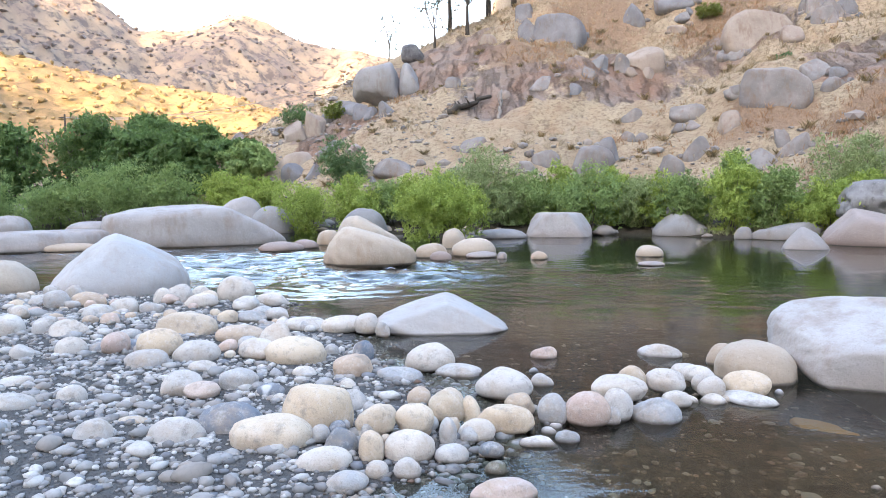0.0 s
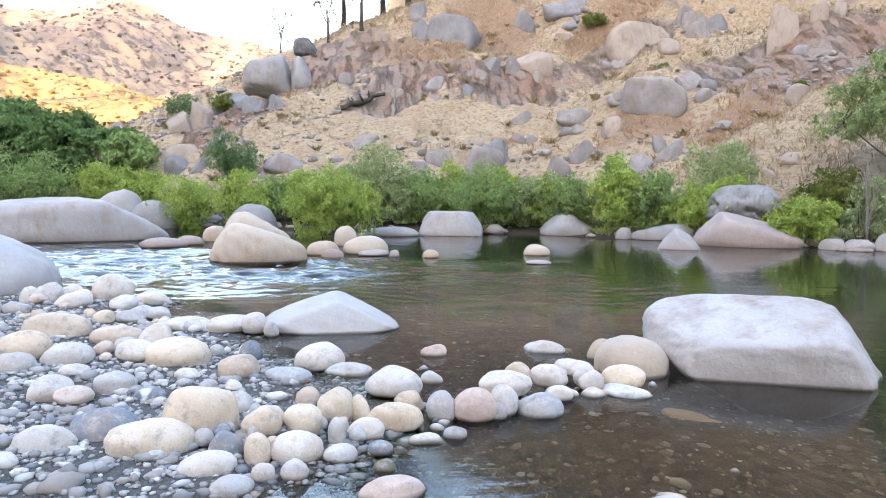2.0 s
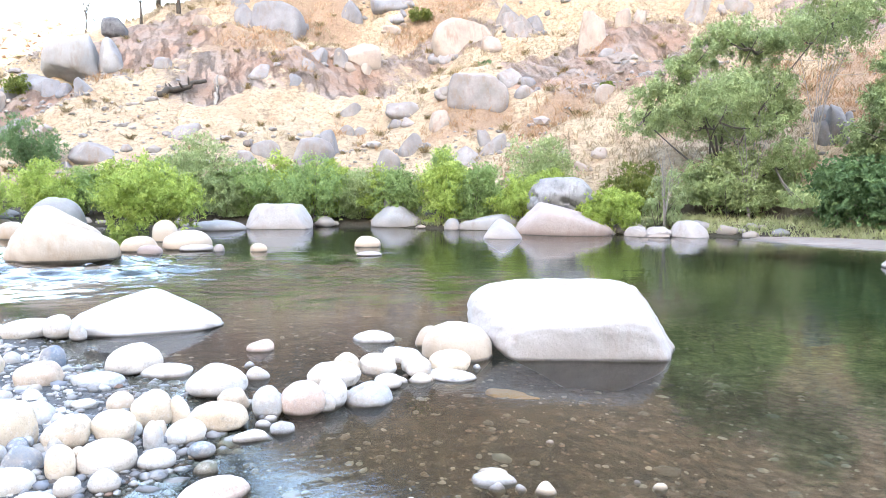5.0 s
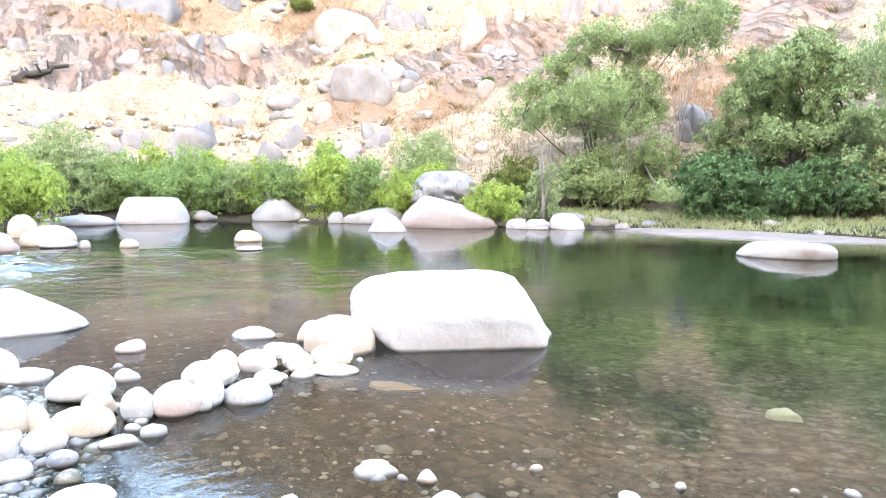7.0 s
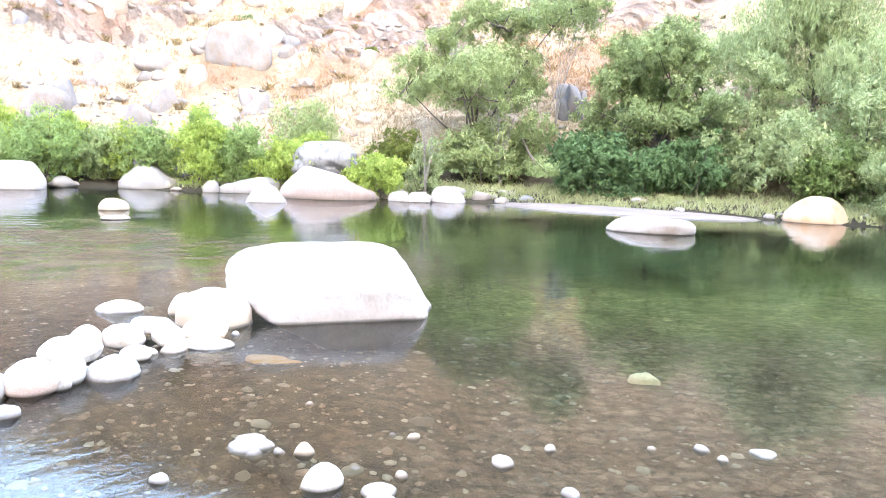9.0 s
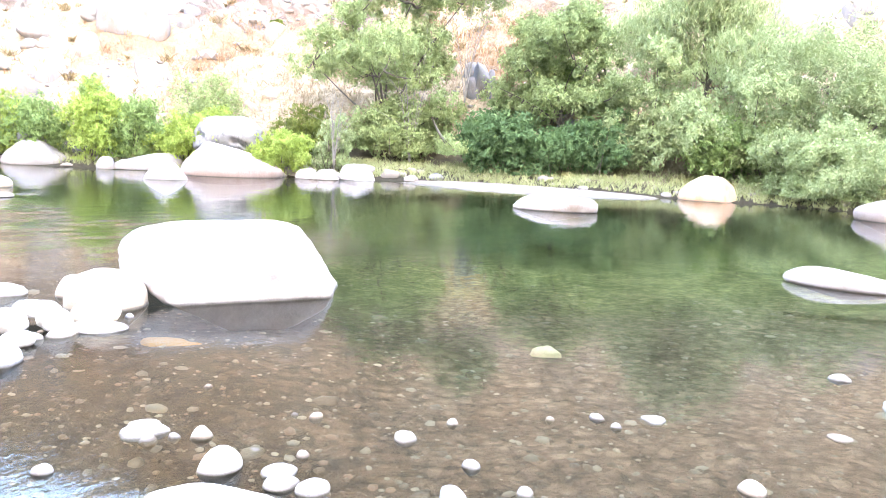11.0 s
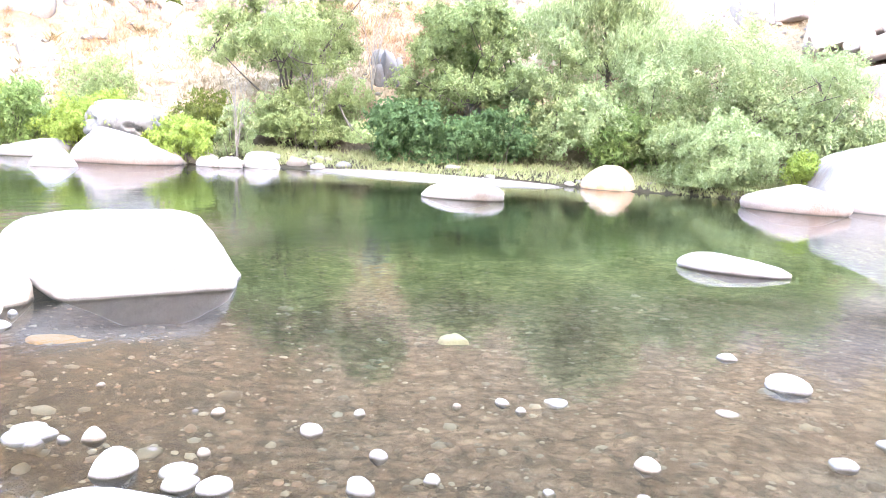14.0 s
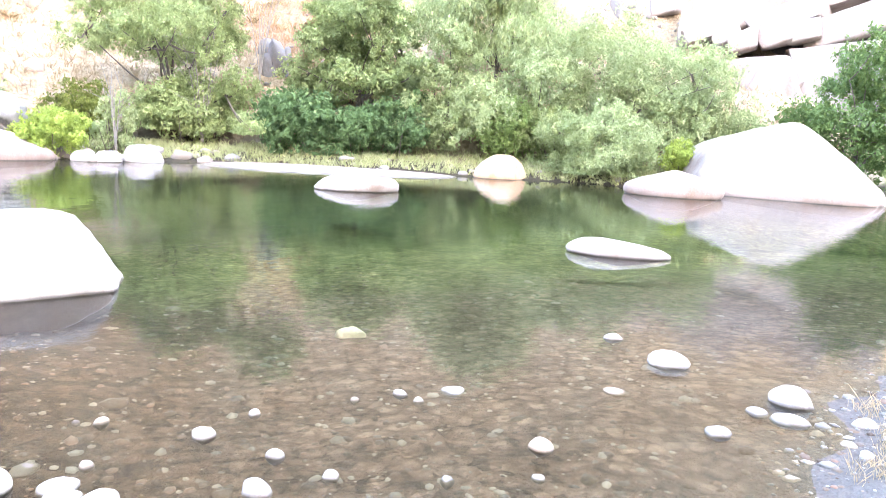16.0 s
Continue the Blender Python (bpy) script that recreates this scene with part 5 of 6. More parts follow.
tree("rounded green riverside tree", 20.0, 12.9, near_z(20.0, 12.9), 4.3, 4.6, "mid", 265, 38000, (0.13, 0.056), bare=0.08, crown=[
    (-1.3, 3.7, 0.58), (-0.6, 3.3, 0.7), (0.3, 4.1, 0.64), (0.9, 3.4, 0.7), (0.0, 3.4, 0.77), (-1.4, 2.6, 0.7), (-0.6, 2.4, 0.76), (0.3, 2.5, 0.83), (1.2, 2.6, 0.7),
    (1.6, 2.0, 0.57), (-2.0, 1.7, 0.64), (-1.4, 1.4, 0.64), (0.8, 1.6, 0.76), (-0.3, 1.6, 0.76), (1.2, 1.4, 0.57), (-0.9, 1.0, 0.44)])
tree("green leafy riverside tree at the bank", 20.3, 10.0, near_z(20.3, 10.0), 3.0, 4.0, "pale", 266, 26000, (0.13, 0.05), bare=0.05, crown=[
    (0.0, 3.4, 0.63), (0.5, 3.0, 0.63), (-0.4, 2.4, 0.72), (0.6, 2.1, 0.8), (-0.7, 1.6, 0.63), (0.2, 1.2, 0.89), (-0.9, 0.8, 0.71), (1.1, 1.0, 0.71), (0.1, 0.4, 0.8), (-0.9, 0.3, 0.54)])
tree("tall drooping pale willow tree", 24.2, 10.0, near_z(24.2, 10.0), 4.6, 5.0, "pale", 267, 30000, (0.185, 0.047), droop=1.0, bare=0.15, crown=[
    (-2.8, 2.6, 0.95), (-1.9, 3.0, 1.05), (-0.7, 3.1, 1.05), (0.4, 3.1, 1.15), (1.4, 2.9, 0.94), (0.0, 1.9, 1.04), (1.1, 1.8, 1.04), (-0.8, 1.7, 0.83), (1.7, 1.6, 0.62), (-0.6, 4.0, 1.27), (0.7, 4.0, 1.27)])
tree("wide pale-green riverside tree", 23.3, 5.0, near_z(23.3, 5.0), 5.6, 4.0, "pale", 268, 56000, (0.13, 0.05), bare=0.05, crown=[
    (-2.0, 3.0, 0.95), (-0.8, 3.1, 1.04), (0.3, 2.8, 1.04), (1.3, 2.6, 0.95), (2.1, 2.3, 0.85), (-3.2, 2.0, 0.95), (-2.1, 1.7, 1.04), (-1.0, 1.7, 1.13), (0.3, 1.6, 1.13), (1.4, 1.3, 1.04),
    (2.1, 1.0, 0.85), (-3.8, 1.1, 0.86), (-3.5, 0.3, 0.85), (-2.7, 0.6, 0.85), (1.4, 0.3, 0.94), (1.9, 0.2, 0.75), (2.2, 1.7, 0.76), (1.0, 0.2, 0.75), (-1.5, 0.7, 0.94)])
tree("pale-green willow at the water's edge", 20.6, 5.1, near_z(20.6, 5.1), 3.0, 2.4, "pale", 269, 20000, (0.11, 0.043), bare=0.05, crown=[
    (0.3, 1.7, 0.67), (-0.4, 1.2, 0.75), (0.8, 1.1, 0.75), (-1.1, 1.0, 0.67), (0.2, 0.5, 0.75), (-0.7, 0.3, 0.67), (0.9, 0.3, 0.59), (-1.4, 1.2, 0.42)])
shrub("low yellow-green shrub beside the boulder", 20.9, 2.9, near_z(20.9, 2.9), 1.1, 1.2, "bright", 270, 3500)
tree("dark green tree behind the great boulder", 23.9, -1.4, near_z(23.9, -1.4), 4.6, 4.4, "wood", 271, 26000, (0.145, 0.058), bare=0.05, crown=[
    (0.0, 3.7, 0.85), (-0.4, 3.0, 0.85), (0.5, 2.7, 0.94), (-1.1, 2.2, 0.76), (-1.3, 2.0, 0.57), (-0.3, 1.7, 0.94), (0.6, 1.4, 0.94), (0.3, 0.6, 0.75), (0.9, 3.3, 1.13), (1.1, 1.8, 1.13), (2.4, 2.6, 1.2), (2.2, 1.2, 1.1)])
shrub("green thicket between the trees", 19.2, 11.0, near_z(19.2, 11.0), 2.4, 2.2, "deep", 272, 7000, (0.13, 0.07))
for k, (x, y, w, h, tone) in enumerate([(18.7, 12.0, 2.6, 1.9, "deep"), (21.0, 8.2, 2.6, 2.2, "green"), (21.4, 6.9, 2.4, 2.0, "cool"), (22.6, 3.4, 2.6, 2.4, "pale"), (20.9, 13.8, 2.6, 2.4, "green"), (16.2, 16.6, 2.6, 2.2, "cool"), (23.9, 2.0, 2.8, 2.3, "pale")]):
    tagged(shrub("leafy undergrowth between the riverside trees", x, y, near_z(x, y), w, h, tone, 280 + k, 6000, (0.15, 0.055)), group="undergrowth")


def dead_branches(label, x, y, z, h, spread_w, seed):
    """A bare grey snag: forked twigs with no leaves."""
    rng = np.random.default_rng(seed)
    thing = empty("dead_shrub", x, y, z)
    tagged(thing, label, "shrub")
    for k in range(7):
        a = rng.uniform(0, 6.28)
        end = np.array([math.cos(a) * spread_w * rng.uniform(0.3, 1), math.sin(a) * spread_w * rng.uniform(0.3, 1), h * rng.uniform(0.7, 1)])
        path = curve_to(np.array([0, 0, -0.1]), np.array([end[0] * 0.3, end[1] * 0.3, h * 0.5]) + rng.normal(size=3) * 0.05, end)
        tubes = [(path, np.linspace(0.016, 0.004, 7))]
        for j in range(4):
            at = path[2 + j]
            tip = at + rng.normal(size=3) * 0.16 * h + np.array([0, 0, 0.22 * h])
            tubes.append((curve_to(at, (at + tip) / 2 + rng.normal(size=3) * 0.03, tip, 4), np.linspace(0.007, 0.003, 4)))
        part("branch", branches_mesh("branch", tubes, M_DEADWOOD), thing)


dead_branches("bare silvery dead willow twigs at the bank", 13.25, 16.1, near_z(13.25, 16.1), 2.2, 0.35, 290)
dead_branches("bare silvery dead branches among the willow", 16.2, 16.0, near_z(16.2, 16.0), 3.6, 0.8, 291)
dead_branches("bare grey dead branches on the tall willow", 18.6, 15.9, near_z(18.6, 15.9) + 1.2, 4.0, 1.3, 292)


# ---- stones of the hillside ----
HILL = {"W": M_SLOPE, "G": M_HILLGREY, "T": M_EARTHY}
TONE = {"W": "pale", "G": "grey", "T": "tan"}
count_rock = [600]


def hill_rock(x, y, z, w, d, h, turn, tone):
    count_rock[0] += 1
    rng = np.random.default_rng(count_rock[0])
    z = min(z, near_z(x, y - 0.35 * d) + 0.06)
    ob = boulder(TONE[tone] + " weathered granite rock on the dry slope", x, y, z - 0.14 * h, w * 1.05, d, h * 1.12, turn + rng.uniform(-10, 10), count_rock[0], HILL[tone],
                 level=3 if w < 0.8 else 4, lumps=0.12 if w < 1.8 else 0.07, power=rng.uniform(2.3, 3.2), sink=0.6, facets=int(rng.integers(4, 8)), tilt=rng.uniform(-12, 12), worn=0 if w < 1.4 else 1, joints=0.03 if w > 1.0 else 0.0)
    for k in range(int(rng.integers(1, 4)) if w > 1.0 else 0):
        a, q = rng.uniform(2.6, 6.8), rng.uniform(0.18, 0.4) * w
        px, py = x + math.cos(a) * (w * 0.5 + q * 0.3), y + math.sin(a) * (d * 0.5 + q * 0.3)
        tagged(boulder("small broken granite rock on the dry slope", px, py, near_z(px, py) - 0.1 * q, q, q * 0.8, q * rng.uniform(0.4, 0.7), rng.uniform(-60, 60), count_rock[0] * 10 + k, HILL[tone],
                       level=3, lumps=0.12, power=2.8, sink=0.6, facets=6, worn=0), group="rocks of the hillside")
    return tagged(ob, group="rocks of the hillside")


boulder("great blue-grey granite boulder perched on the slope", -3.75, 42.6, 6.75, 2.95, 2.3, 2.35, 5, 601, M_GREY,
        [(-0.2, 0, 1, 0.76), (0.9, -0.2, 0.25, 0.74), (-0.2, -0.4, -0.85, 0.6)], level=5, lumps=0.10, power=2.4, joints=0.02, sink=0.3, worn=14)
boulder("split piece of the great grey boulder", -1.95, 42.0, 7.2, 1.5, 1.3, 1.7, 3, 602, M_GREY,
        [(-0.9, -0.1, -0.2, 0.5), (0.6, -0.2, 0.75, 0.5)], level=4, lumps=0.08, power=2.8, tilt=16, sink=0.4)
hill_rock(-6.4, 41.2, 5.46, 1.12, 0.90, 1.03, 9, "G")
hill_rock(-5.8, 42.6, 6.21, 1.16, 0.93, 0.79, 8, "G")
hill_rock(-5.0, 41.2, 5.87, 1.44, 1.15, 0.96, 7, "G")
hill_rock(-4.5, 40.7, 5.69, 0.95, 0.76, 0.86, 6, "G")
hill_rock(-3.8, 39.2, 5.56, 0.83, 0.66, 0.61, 6, "G")
hill_rock(-2.8, 37.4, 5.49, 0.87, 0.70, 0.76, 4, "G")
hill_rock(-8.0, 39.8, 4.43, 1.24, 0.99, 1.12, 11, "T")
hill_rock(-7.0, 40.1, 4.69, 1.19, 0.95, 1.41, 10, "T")
hill_rock(-12.7, 45.0, 4.80, 1.12, 0.90, 0.63, 16, "W")
hill_rock(-7.8, 37.9, 2.78, 2.23, 1.79, 0.88, 12, "T")
hill_rock(-7.4, 36.3, 2.22, 1.36, 1.09, 0.85, 12, "G")
hill_rock(-6.3, 35.1, 2.25, 0.88, 0.70, 0.66, 10, "G")
hill_rock(-5.7, 36.6, 3.39, 1.28, 1.02, 0.80, 9, "W")
hill_rock(-2.1, 32.5, 2.27, 2.06, 1.65, 0.70, 4, "W")
hill_rock(5.2, 44.6, 11.91, 1.30, 1.04, 1.03, -7, "G")
hill_rock(5.1, 42.9, 10.21, 1.49, 1.19, 1.49, -7, "G")
hill_rock(6.9, 42.6, 9.96, 2.93, 2.34, 1.89, -9, "G")
hill_rock(11.4, 43.5, 11.35, 1.57, 1.26, 1.27, -15, "G")
hill_rock(14.1, 43.1, 12.11, 2.63, 2.10, 0.99, -18, "G")
hill_rock(16.6, 38.1, 8.98, 3.58, 2.87, 1.85, -24, "T")
hill_rock(15.3, 37.4, 8.11, 1.44, 1.15, 0.63, -22, "W")
hill_rock(9.4, 38.0, 7.68, 0.80, 0.64, 0.97, -14, "W")
hill_rock(10.7, 38.4, 7.87, 2.30, 1.84, 1.24, -16, "T")
hill_rock(8.2, 38.0, 7.87, 1.03, 0.82, 0.70, -12, "G")
hill_rock(5.1, 36.7, 6.56, 1.39, 1.11, 0.79, -8, "W")
hill_rock(0.6, 38.7, 7.06, 0.84, 0.67, 0.57, -1, "W")
hill_rock(13.6, 29.3, 4.89, 2.58, 2.06, 1.48, -25, "W")
hill_rock(15.6, 30.1, 5.99, 1.33, 1.06, 0.88, -27, "W")
hill_rock(15.9, 29.0, 5.79, 0.70, 0.56, 0.50, -29, "G")
hill_rock(15.3, 28.1, 5.19, 1.02, 0.82, 0.57, -29, "W")
hill_rock(11.1, 31.5, 4.49, 2.23, 1.78, 0.68, -19, "W")
hill_rock(11.5, 28.8, 3.79, 0.94, 0.75, 0.83, -22, "T")
hill_rock(8.9, 33.8, 4.70, 1.00, 0.80, 0.58, -15, "W")
hill_rock(8.2, 31.8, 3.63, 0.65, 0.52, 0.42, -14, "W")
hill_rock(8.8, 31.8, 3.58, 0.65, 0.52, 0.42, -15, "W")
hill_rock(6.3, 30.0, 2.13, 1.77, 1.41, 1.21, -12, "W")
hill_rock(7.1, 30.0, 2.63, 0.66, 0.63, 1.06, -13, "G")
hill_rock(8.9, 28.0, 2.01, 1.07, 0.86, 0.81, -18, "W")
hill_rock(10.2, 28.6, 2.61, 1.20, 0.96, 0.98, -20, "W")
hill_rock(11.6, 26.0, 2.17, 1.29, 1.03, 0.77, -24, "W")
hill_rock(12.8, 26.2, 2.63, 1.04, 0.83, 0.88, -26, "W")
hill_rock(4.4, 30.3, 2.50, 1.16, 0.93, 0.66, -8, "W")
hill_rock(3.5, 29.8, 2.24, 0.91, 0.73, 0.47, -7, "W")
hill_rock(1.4, 33.4, 3.38, 1.48, 1.18, 0.60, -2, "W")
hill_rock(19.3, 37.2, 10.25, 1.29, 1.03, 1.03, -27, "W")
hill_rock(19.2, 36.3, 9.59, 1.28, 1.03, 1.00, -28, "W")
hill_rock(20.6, 36.8, 10.25, 1.19, 0.95, 0.85, -29, "G")
hill_rock(6.5, 35.7, 6.18, 0.83, 0.66, 0.61, -10, "G")
hill_rock(7.4, 36.3, 7.14, 0.73, 0.59, 0.51, -12, "W")
hill_rock(7.1, 42.4, 10.09, 0.66, 0.53, 0.59, -9, "T")
hill_rock(13.5, 41.5, 10.37, 1.12, 0.90, 0.48, -18, "T")
hill_rock(2.8, 43.0, 10.23, 1.00, 0.80, 0.53, -4, "T")
hill_rock(12.7, 26.7, 3.01, 0.52, 0.42, 0.67, -25, "W")
hill_rock(10.7, 37.5, 7.24, 0.87, 0.70, 0.58, -16, "T")
hill_rock(3.2, 37.1, 6.23, 0.72, 0.58, 0.46, -5, "T")
hill_rock(20.9, 31.3, 8.32, 1.36, 1.15, 1.92, -34, "T")
hill_rock(20.2, 29.2, 7.50, 0.75, 0.60, 0.43, -35, "W")
hill_rock(22.6, 31.3, 9.55, 0.78, 0.62, 0.95, -36, "T")
hill_rock(23.9, 31.7, 9.91, 0.65, 0.52, 0.74, -37, "T")
hill_rock(27.2, 31.0, 9.92, 1.84, 1.47, 1.67, -41, "W")
hill_rock(28.5, 29.6, 10.40, 1.51, 1.21, 1.16, -44, "W")
hill_rock(17.5, 25.1, 4.91, 0.95, 0.76, 0.69, -35, "T")
hill_rock(19.3, 37.7, 10.78, 1.29, 1.04, 1.10, -27, "W")
hill_rock(19.7, 36.7, 9.99, 1.18, 0.94, 1.08, -28, "W")
hill_rock(20.5, 16.9, 2.74, 0.80, 0.64, 0.87, -50, "G")
hill_rock(21.6, 18.2, 3.69, 0.62, 0.50, 0.55, -50, "G")
hill_rock(21.2, 17.1, 3.17, 0.52, 0.45, 0.74, -51, "G")
hill_rock(14.3, 21.9, 1.90, 0.80, 0.64, 0.40, -33, "T")
hill_rock(13.9, 22.6, 2.22, 0.55, 0.44, 0.41, -32, "T")
hill_rock(15.2, 22.2, 2.39, 0.68, 0.54, 0.41, -34, "T")
hill_rock(31.4, 9.7, 5.97, 1.92, 1.54, 1.61, -73, "W")
hill_rock(34.3, 8.6, 6.97, 0.71, 0.57, 0.76, -76, "G")
hill_rock(35.9, 8.5, 7.51, 1.10, 0.88, 0.73, -77, "W")
hill_rock(35.6, 7.6, 6.98, 1.19, 0.95, 0.81, -78, "W")
hill_rock(31.8, 11.1, 6.15, 0.75, 0.60, 0.61, -71, "T")
hill_rock(20.8, 13.3, 1.78, 0.55, 0.44, 0.51, -57, "G")
hill_rock(21.0, 12.8, 1.78, 0.60, 0.48, 0.34, -58, "W")
hill_rock(20.6, 16.9, 2.80, 0.82, 0.76, 1.27, -50, "G")


def ledge(x, y, z, w, d, h, turn, roll):
    """A jointed granite block with flat faces and worn arrises."""
    count_rock[0] += 1
    rng = np.random.default_rng(count_rock[0])
    faces = []
    for k in ((1, 0, 0), (-1, 0, 0), (0, -1, 0.3), (0, 0, 1), (0, 0, -1)):
        k = np.array(k) + rng.normal(size=3) * 0.10
        faces.append((*k, rng.uniform(0.52, 0.60)))
    ob = boulder("pale jointed granite ledge above the trees", x, y, z, w * 1.06, d, h * 0.95, turn + rng.uniform(-6, 6), count_rock[0], M_LEDGE, faces, level=4, lumps=0.05, power=5.0, worn=1, joints=0.035,
                 sink=0.12, tilt=roll + rng.uniform(-4, 4), name="rock_ledge")
    return tagged(ob, group="granite ledges")


ledge(32.8, 1.4, 1.87, 3.15, 2.83, 3.64, -87, -16)
ledge(33.1, -1.4, 2.91, 4.44, 3.00, 3.07, -92, -20)
ledge(32.3, -1.6, 1.38, 5.83, 3.00, 2.37, -93, -27)
ledge(32.1, 2.3, 1.75, 1.85, 2.20, 2.93, -86, 28)
ledge(33.0, -3.9, 2.79, 2.92, 2.62, 2.92, -97, -18)
ledge(35.2, 3.3, 6.14, 4.72, 3.00, 2.35, -84, -17)
ledge(34.7, 1.0, 6.05, 3.35, 3.00, 1.30, -88, -17)
ledge(34.3, -1.9, 5.79, 4.38, 3.00, 1.45, -93, -15)
ledge(36.9, -0.5, 7.30, 3.83, 3.00, 1.44, -91, -15)
ledge(36.4, 6.5, 7.10, 1.63, 2.20, 1.16, -80, -12)
ledge(33.7, 4.6, 5.52, 1.20, 2.20, 0.67, -82, -20)
ledge(33.9, 3.4, 5.45, 1.32, 2.20, 0.94, -84, -14)
ledge(33.2, 2.6, 5.10, 1.38, 2.20, 1.01, -85, -14)
ledge(33.4, 1.5, 5.29, 1.47, 2.20, 1.00, -87, -18)
ledge(33.5, 0.4, 5.48, 1.28, 2.20, 0.94, -89, -16)
ledge(35.5, 1.3, 1.50, 4.76, 3.00, 6.34, -88, -12)
ledge(35.7, -2.7, 2.17, 6.00, 3.00, 6.00, -94, -16)

x, y, z, rng = spread(11000, -16, 42, 4, 52, 71)
keep = (z > 1.2) & (side(x, y, FAR_BANK) > 3) & (wave(x, y, 72, 0.35, 2) > 0.1)
x, y, z, s = x[keep], y[keep], z[keep], 0.03 + rng.gamma(1.3, 0.05, keep.sum()).clip(0, 0.35)
scatter("hill_stones", "small loose stones on the dry slope", "stones", x, y, z + s * 0.1, s, M_HILLSTONE, 73, 1, False)
x, y, z, rng = spread(5200, -14, 24, -6, 40, 74)
shore = side(x, y, FAR_BANK)
keep = (shore > -0.25) & (shore < 1.0) & ((y > 14) | (rng.uniform(size=len(x)) < 0.3))
x, y, z, s = x[keep], y[keep], z[keep], 0.06 + rng.gamma(1.5, 0.07, keep.sum()).clip(0, 0.4)
scatter("bank_stones", "grey stones along the far water's edge", "stones", x, y, z + s * 0.1, s, M_HILLSTONE, 75, 2)


# ---- grasses ----
def blades(name, label, x, y, z, high, wide, material, seed, each=7, lean=0.45):
    """Tufts of thin blades, joined into one mesh."""
    rng = np.random.default_rng(seed)
    n = len(x) * each
    at = np.repeat(np.stack([x, y, z], 1), each, 0) + rng.normal(size=(n, 3)) * np.array([0.5, 0.5, 0]) * np.repeat(high, each)[:, None] * 0.6
    tall = np.repeat(high, each) * rng.uniform(0.5, 1.2, n)
    a = rng.uniform(0, 6.28, n)
    side_way = np.stack([np.cos(a), np.sin(a), 0 * a], 1) * wide
    tip = at + np.stack([rng.normal(size=n) * lean * tall, rng.normal(size=n) * lean * tall, tall], 1)
    mid = at * 0.5 + tip * 0.5 + np.array([0, 0, 1]) * tall[:, None] * 0.12
    verts = np.stack([at - side_way, at + side_way, tip + side_way * 0.3, mid - side_way * 0.8], 1).reshape(-1, 3)
    faces = np.arange(n * 4).reshape(-1, 4)
    return tagged(new(name, mesh_of(name, verts, faces, material, smooth=False)), label, "grass", kind="stuff")


rng = np.random.default_rng(81)
bearing, reach = np.radians(rng.uniform(-100, 20, 130000)), rng.uniform(22, 54, 130000)
x, y = -reach * np.sin(bearing), reach * np.cos(bearing)
z = land(x, y)
d = side(x, y, FAR_BANK)
turf = wave(x * 0.5, y, 82, 0.35, 3)
keep = (d > 2.6) & (z > 0.6) & (turf > rng.uniform(-1.8, 0.4, len(x)) + 2.6 * patches(x, y, BARE) + 0.8 * patches(x, y, RUST))
x, y, z = x[keep][:20000], y[keep][:20000], z[keep][:20000]
blades("dry_grass", "straw-coloured dry grass on the slope", x, y, z, rng.uniform(0.09, 0.30, len(x)), 0.016, M_STRAW, 83, each=5, lean=0.5)
rng = np.random.default_rng(88)
bearing, reach = np.radians(rng.uniform(-80, 16, 40000)), rng.uniform(24, 52, 40000)
x, y = -reach * np.sin(bearing), reach * np.cos(bearing)
keep = (side(x, y, FAR_BANK) > 4) & (patches(x, y, RUST) + 0.25 * wave(x, y, 80, 0.9, 2) > rng.uniform(0.25, 0.9, len(x)))
x, y = x[keep][:3500], y[keep][:3500]
blades("dry_weeds", "rust-brown dry weeds on the slope", x, y, land(x, y), rng.uniform(0.1, 0.32, len(x)), 0.012, M_RUST, 79, each=6, lean=0.4)
bearing, reach = np.radians(rng.uniform(-80, 16, 420)), rng.uniform(27, 52, 420)
x, y = -reach * np.sin(bearing), reach * np.cos(bearing)
keep = side(x, y, FAR_BANK) > 5
x, y = x[keep], y[keep]
blades("dry_brush", "small brown dry bushes dotted over the slope", x, y, land(x, y), rng.uniform(0.12, 0.34, len(x)), 0.011, M_SCRUB, 89, each=60, lean=0.55)
x, y, z, rng = spread(40000, 6, 24, -2, 22, 84)
d = side(x, y, FAR_BANK)
keep = (d > 0.1) & (d < 2.6)
x, y, z = x[keep][:4500], y[keep][:4500], z[keep][:4500]
blades("bank_grass", "yellow-green grass along the far bank", x, y, z, rng.uniform(0.06, 0.22, len(x)), 0.009, M_REED, 85)
x, y, z, rng = spread(5000, 2.9, 5.2, -1.6, 0.1, 86)
keep = (z > 0.012) & (x + y > 2.75)
x, y, z = x[keep][:650], y[keep][:650], z[keep][:650]
blades("shore_grass", "thin pale reeds at the near shore", x, y, z, rng.uniform(0.025, 0.075, len(x)), 0.0012, M_STRAW, 87, each=5)


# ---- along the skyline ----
# oaks coloured near black to read as backlit silhouettes
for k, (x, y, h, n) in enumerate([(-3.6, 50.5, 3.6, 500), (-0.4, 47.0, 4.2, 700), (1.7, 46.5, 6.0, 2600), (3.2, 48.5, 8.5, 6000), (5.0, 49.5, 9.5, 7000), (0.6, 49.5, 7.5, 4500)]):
    tree("sparse oak on the skyline, coloured as a dark silhouette", x, y, near_z(x, y), h * 0.75, h, "backlit", 300 + k, n, (0.15, 0.07), bare=0.3, pads=34, wood=M_CHAR, size=0.5)
boulder("dark weathered boulder on the skyline", -1.75, 45.4, near_z(-1.75, 45.4) - 0.1, 1.5, 1.2, 1.1, 5, 320, M_DARK, facets=3, power=3.6, sink=0.3)
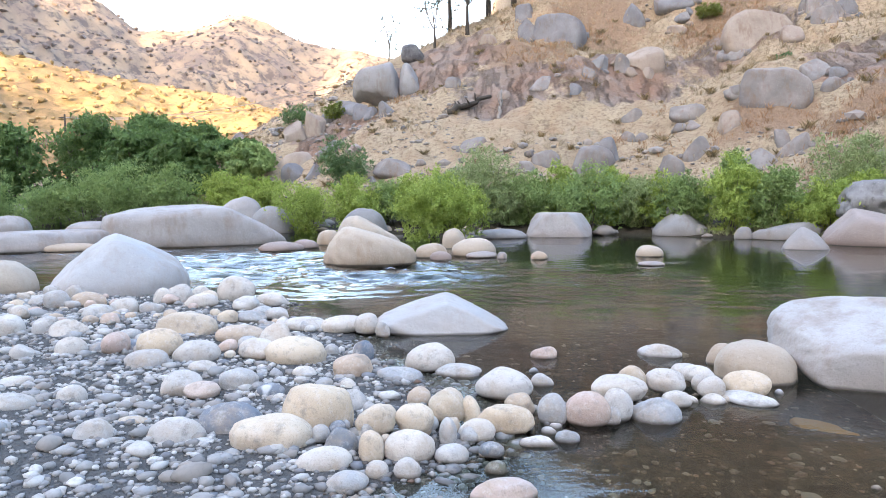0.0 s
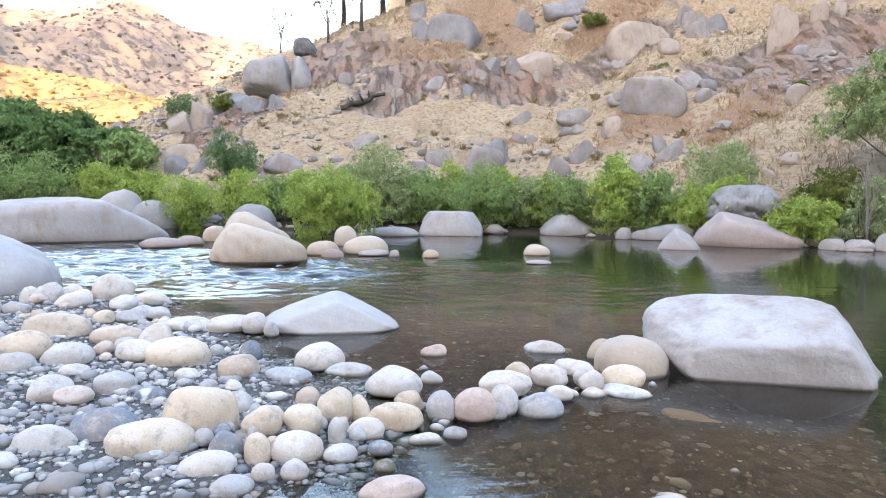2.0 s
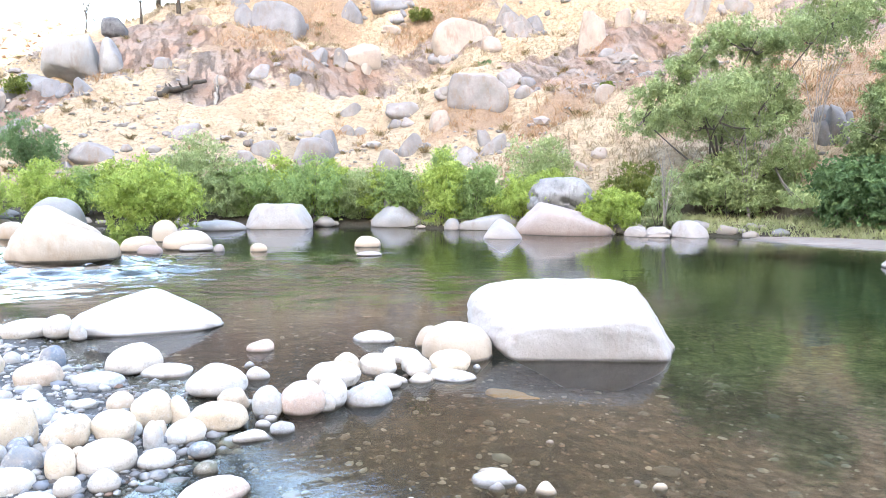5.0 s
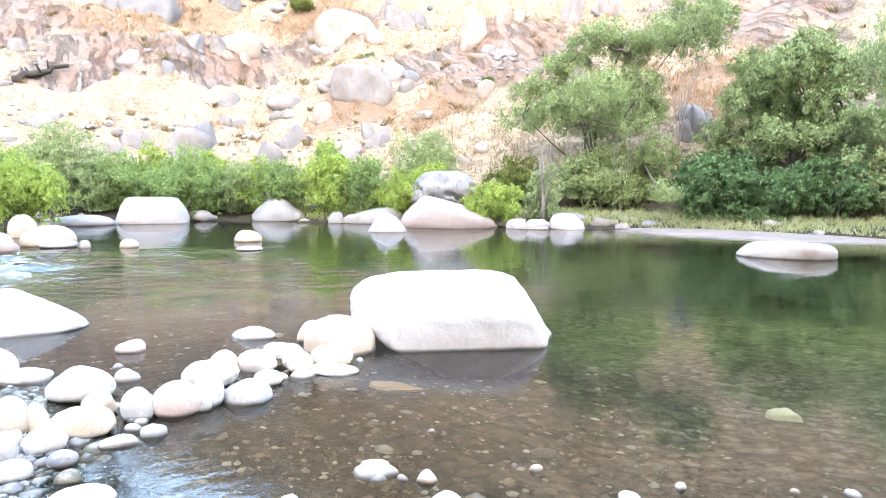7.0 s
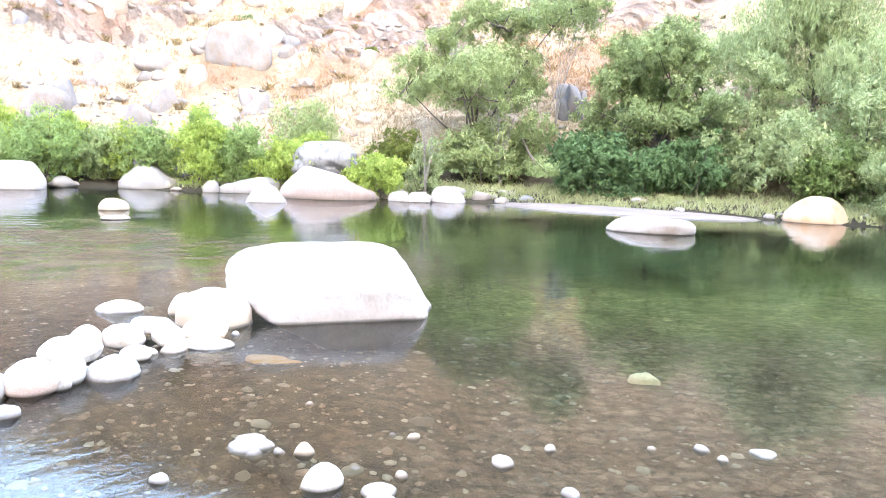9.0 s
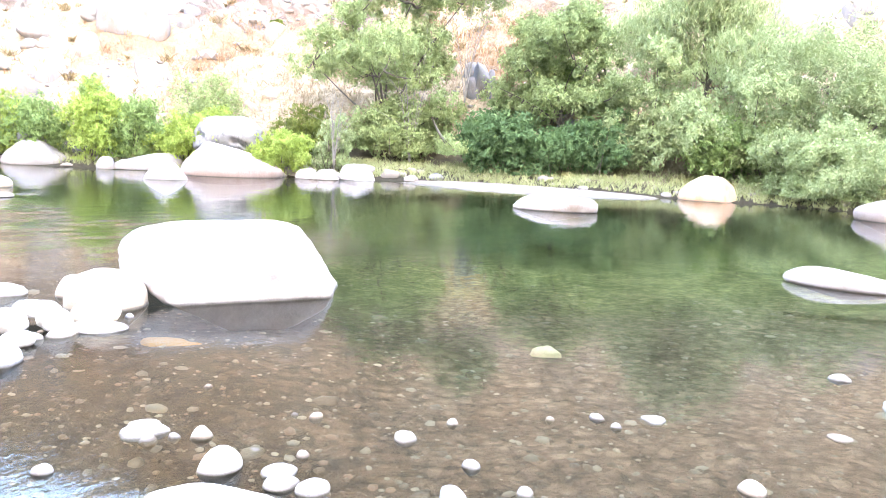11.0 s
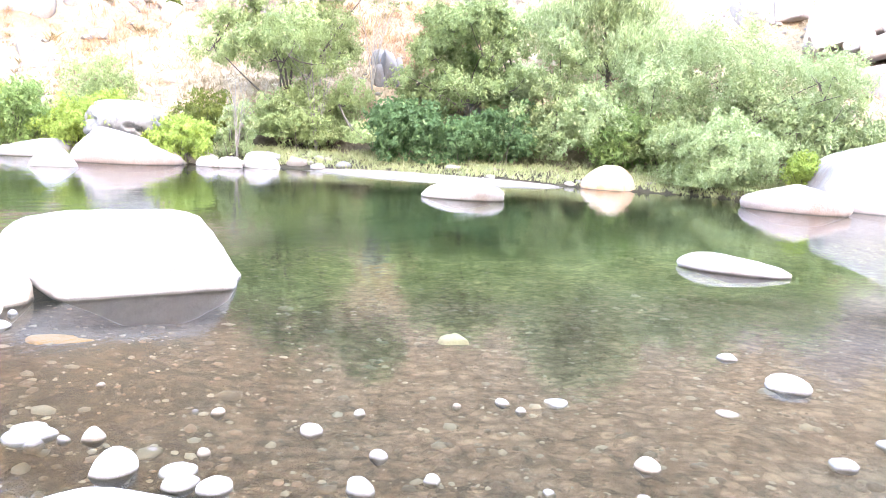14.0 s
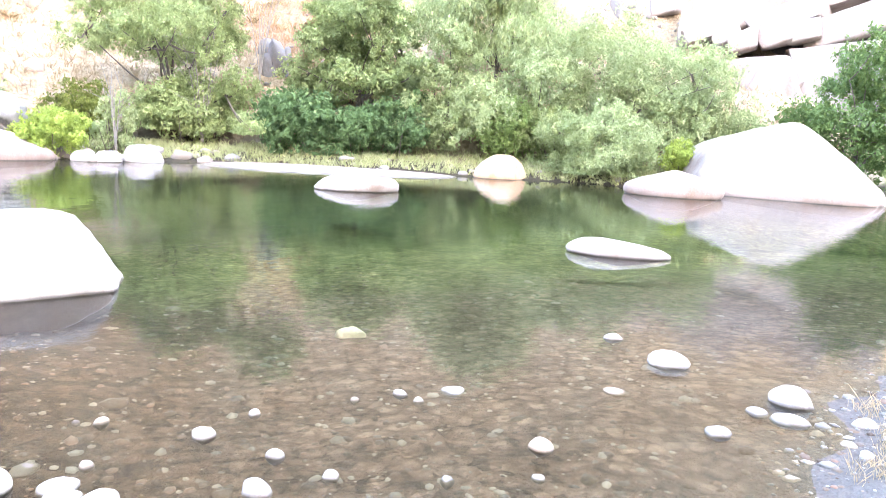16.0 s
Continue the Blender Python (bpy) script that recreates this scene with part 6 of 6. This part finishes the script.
for k, (x, y, w, h, tone) in enumerate([(15.1, 41.2, 1.9, 0.9, "olive"), (15.5, 32.6, 1.2, 0.8, "deep"), (17.7, 25.4, 0.7, 0.4, "olive"), (-6.0, 41.0, 1.6, 1.1, "olive"), (-8.8, 43.5, 2.4, 1.5, "deep")]):
    shrub("low scrub bush on the dry slope", x, y, near_z(x, y), w, h, tone, 330 + k, 1800, (0.14, 0.07))


def log(label, a, b, r, seed, material):
    """A weathered fallen trunk from a to b with broken branch stubs."""
    rng = np.random.default_rng(seed)
    thing = empty("fallen_log", *a)
    tagged(thing, label, "log")
    end = np.array(b) - np.array(a)
    t = np.linspace(0, 1, 9)[:, None]
    path = t * end + rng.normal(size=(9, 3)) * r * 0.35
    part("stem", branches_mesh("stem", [(path, r * (1.1 - 0.6 * t[:, 0]))], material), thing)
    for k in range(4):
        p = path[2 + k]
        way = rng.normal(size=3) * 0.5 + np.array([0, -0.3, 0.6])
        part("stub", branches_mesh("stub", [([p, p + way * r * 2, p + way * r * 3.5], (r * 0.4, r * 0.3, r * 0.12))], material), thing)


log("dark weathered log lying on the bare slope", (0.3, 36.5, near_z(0.3, 36.5) + 0.12), (2.5, 37.1, near_z(2.5, 37.1) + 0.3), 0.17, 340, M_CHAR)
log("short grey snag leaning on the slope", (2.85, 36.0, near_z(2.85, 36.0) - 0.1), (3.05, 36.5, near_z(2.9, 36.2) + 1.3), 0.10, 341, M_DEADWOOD)


def pole(x, y, z, h):
    thing = empty("utility_pole", x, y, z)
    tagged(thing, "dark wooden utility pole with a crossarm", "pole")
    part("post", branches_mesh("post", [([(0, 0, -0.5), (0, 0, h * 0.5), (0, 0, h)], (0.13, 0.12, 0.1))], M_CHAR), thing)
    part("crossarm", branches_mesh("crossarm", [([(-0.7, 0, h - 0.4), (0, 0, h - 0.4), (0.7, 0, h - 0.4)], (0.06, 0.07, 0.06))], M_CHAR), thing)


PA, PB = (-44.0, 84.2, 11.2), (-13.8, 78.8, 12.7)
pole(PA[0], PA[1], PA[2] - 9.0, 9.0)
pole(PB[0], PB[1], PB[2] - 2.6, 2.6)
for k, (dz, sag) in enumerate(((0.0, 1.5), (0.5, 1.3), (1.0, 1.6))):
    t = np.linspace(0, 1, 24)[:, None]
    line = (1 - t) * np.array((PA[0], PA[1], PA[2] - 0.4)) + t * np.array((-7.5, 74.6, 13.0 + dz)) - np.array([0, 0, 1]) * 4 * sag * t * (1 - t)
    tagged(new("overhead_cable", branches_mesh("overhead_cable", [(line, np.full(24, 0.03))], M_DEADWOOD)), "thin overhead cable strung across the valley", "cable", "overhead cables")
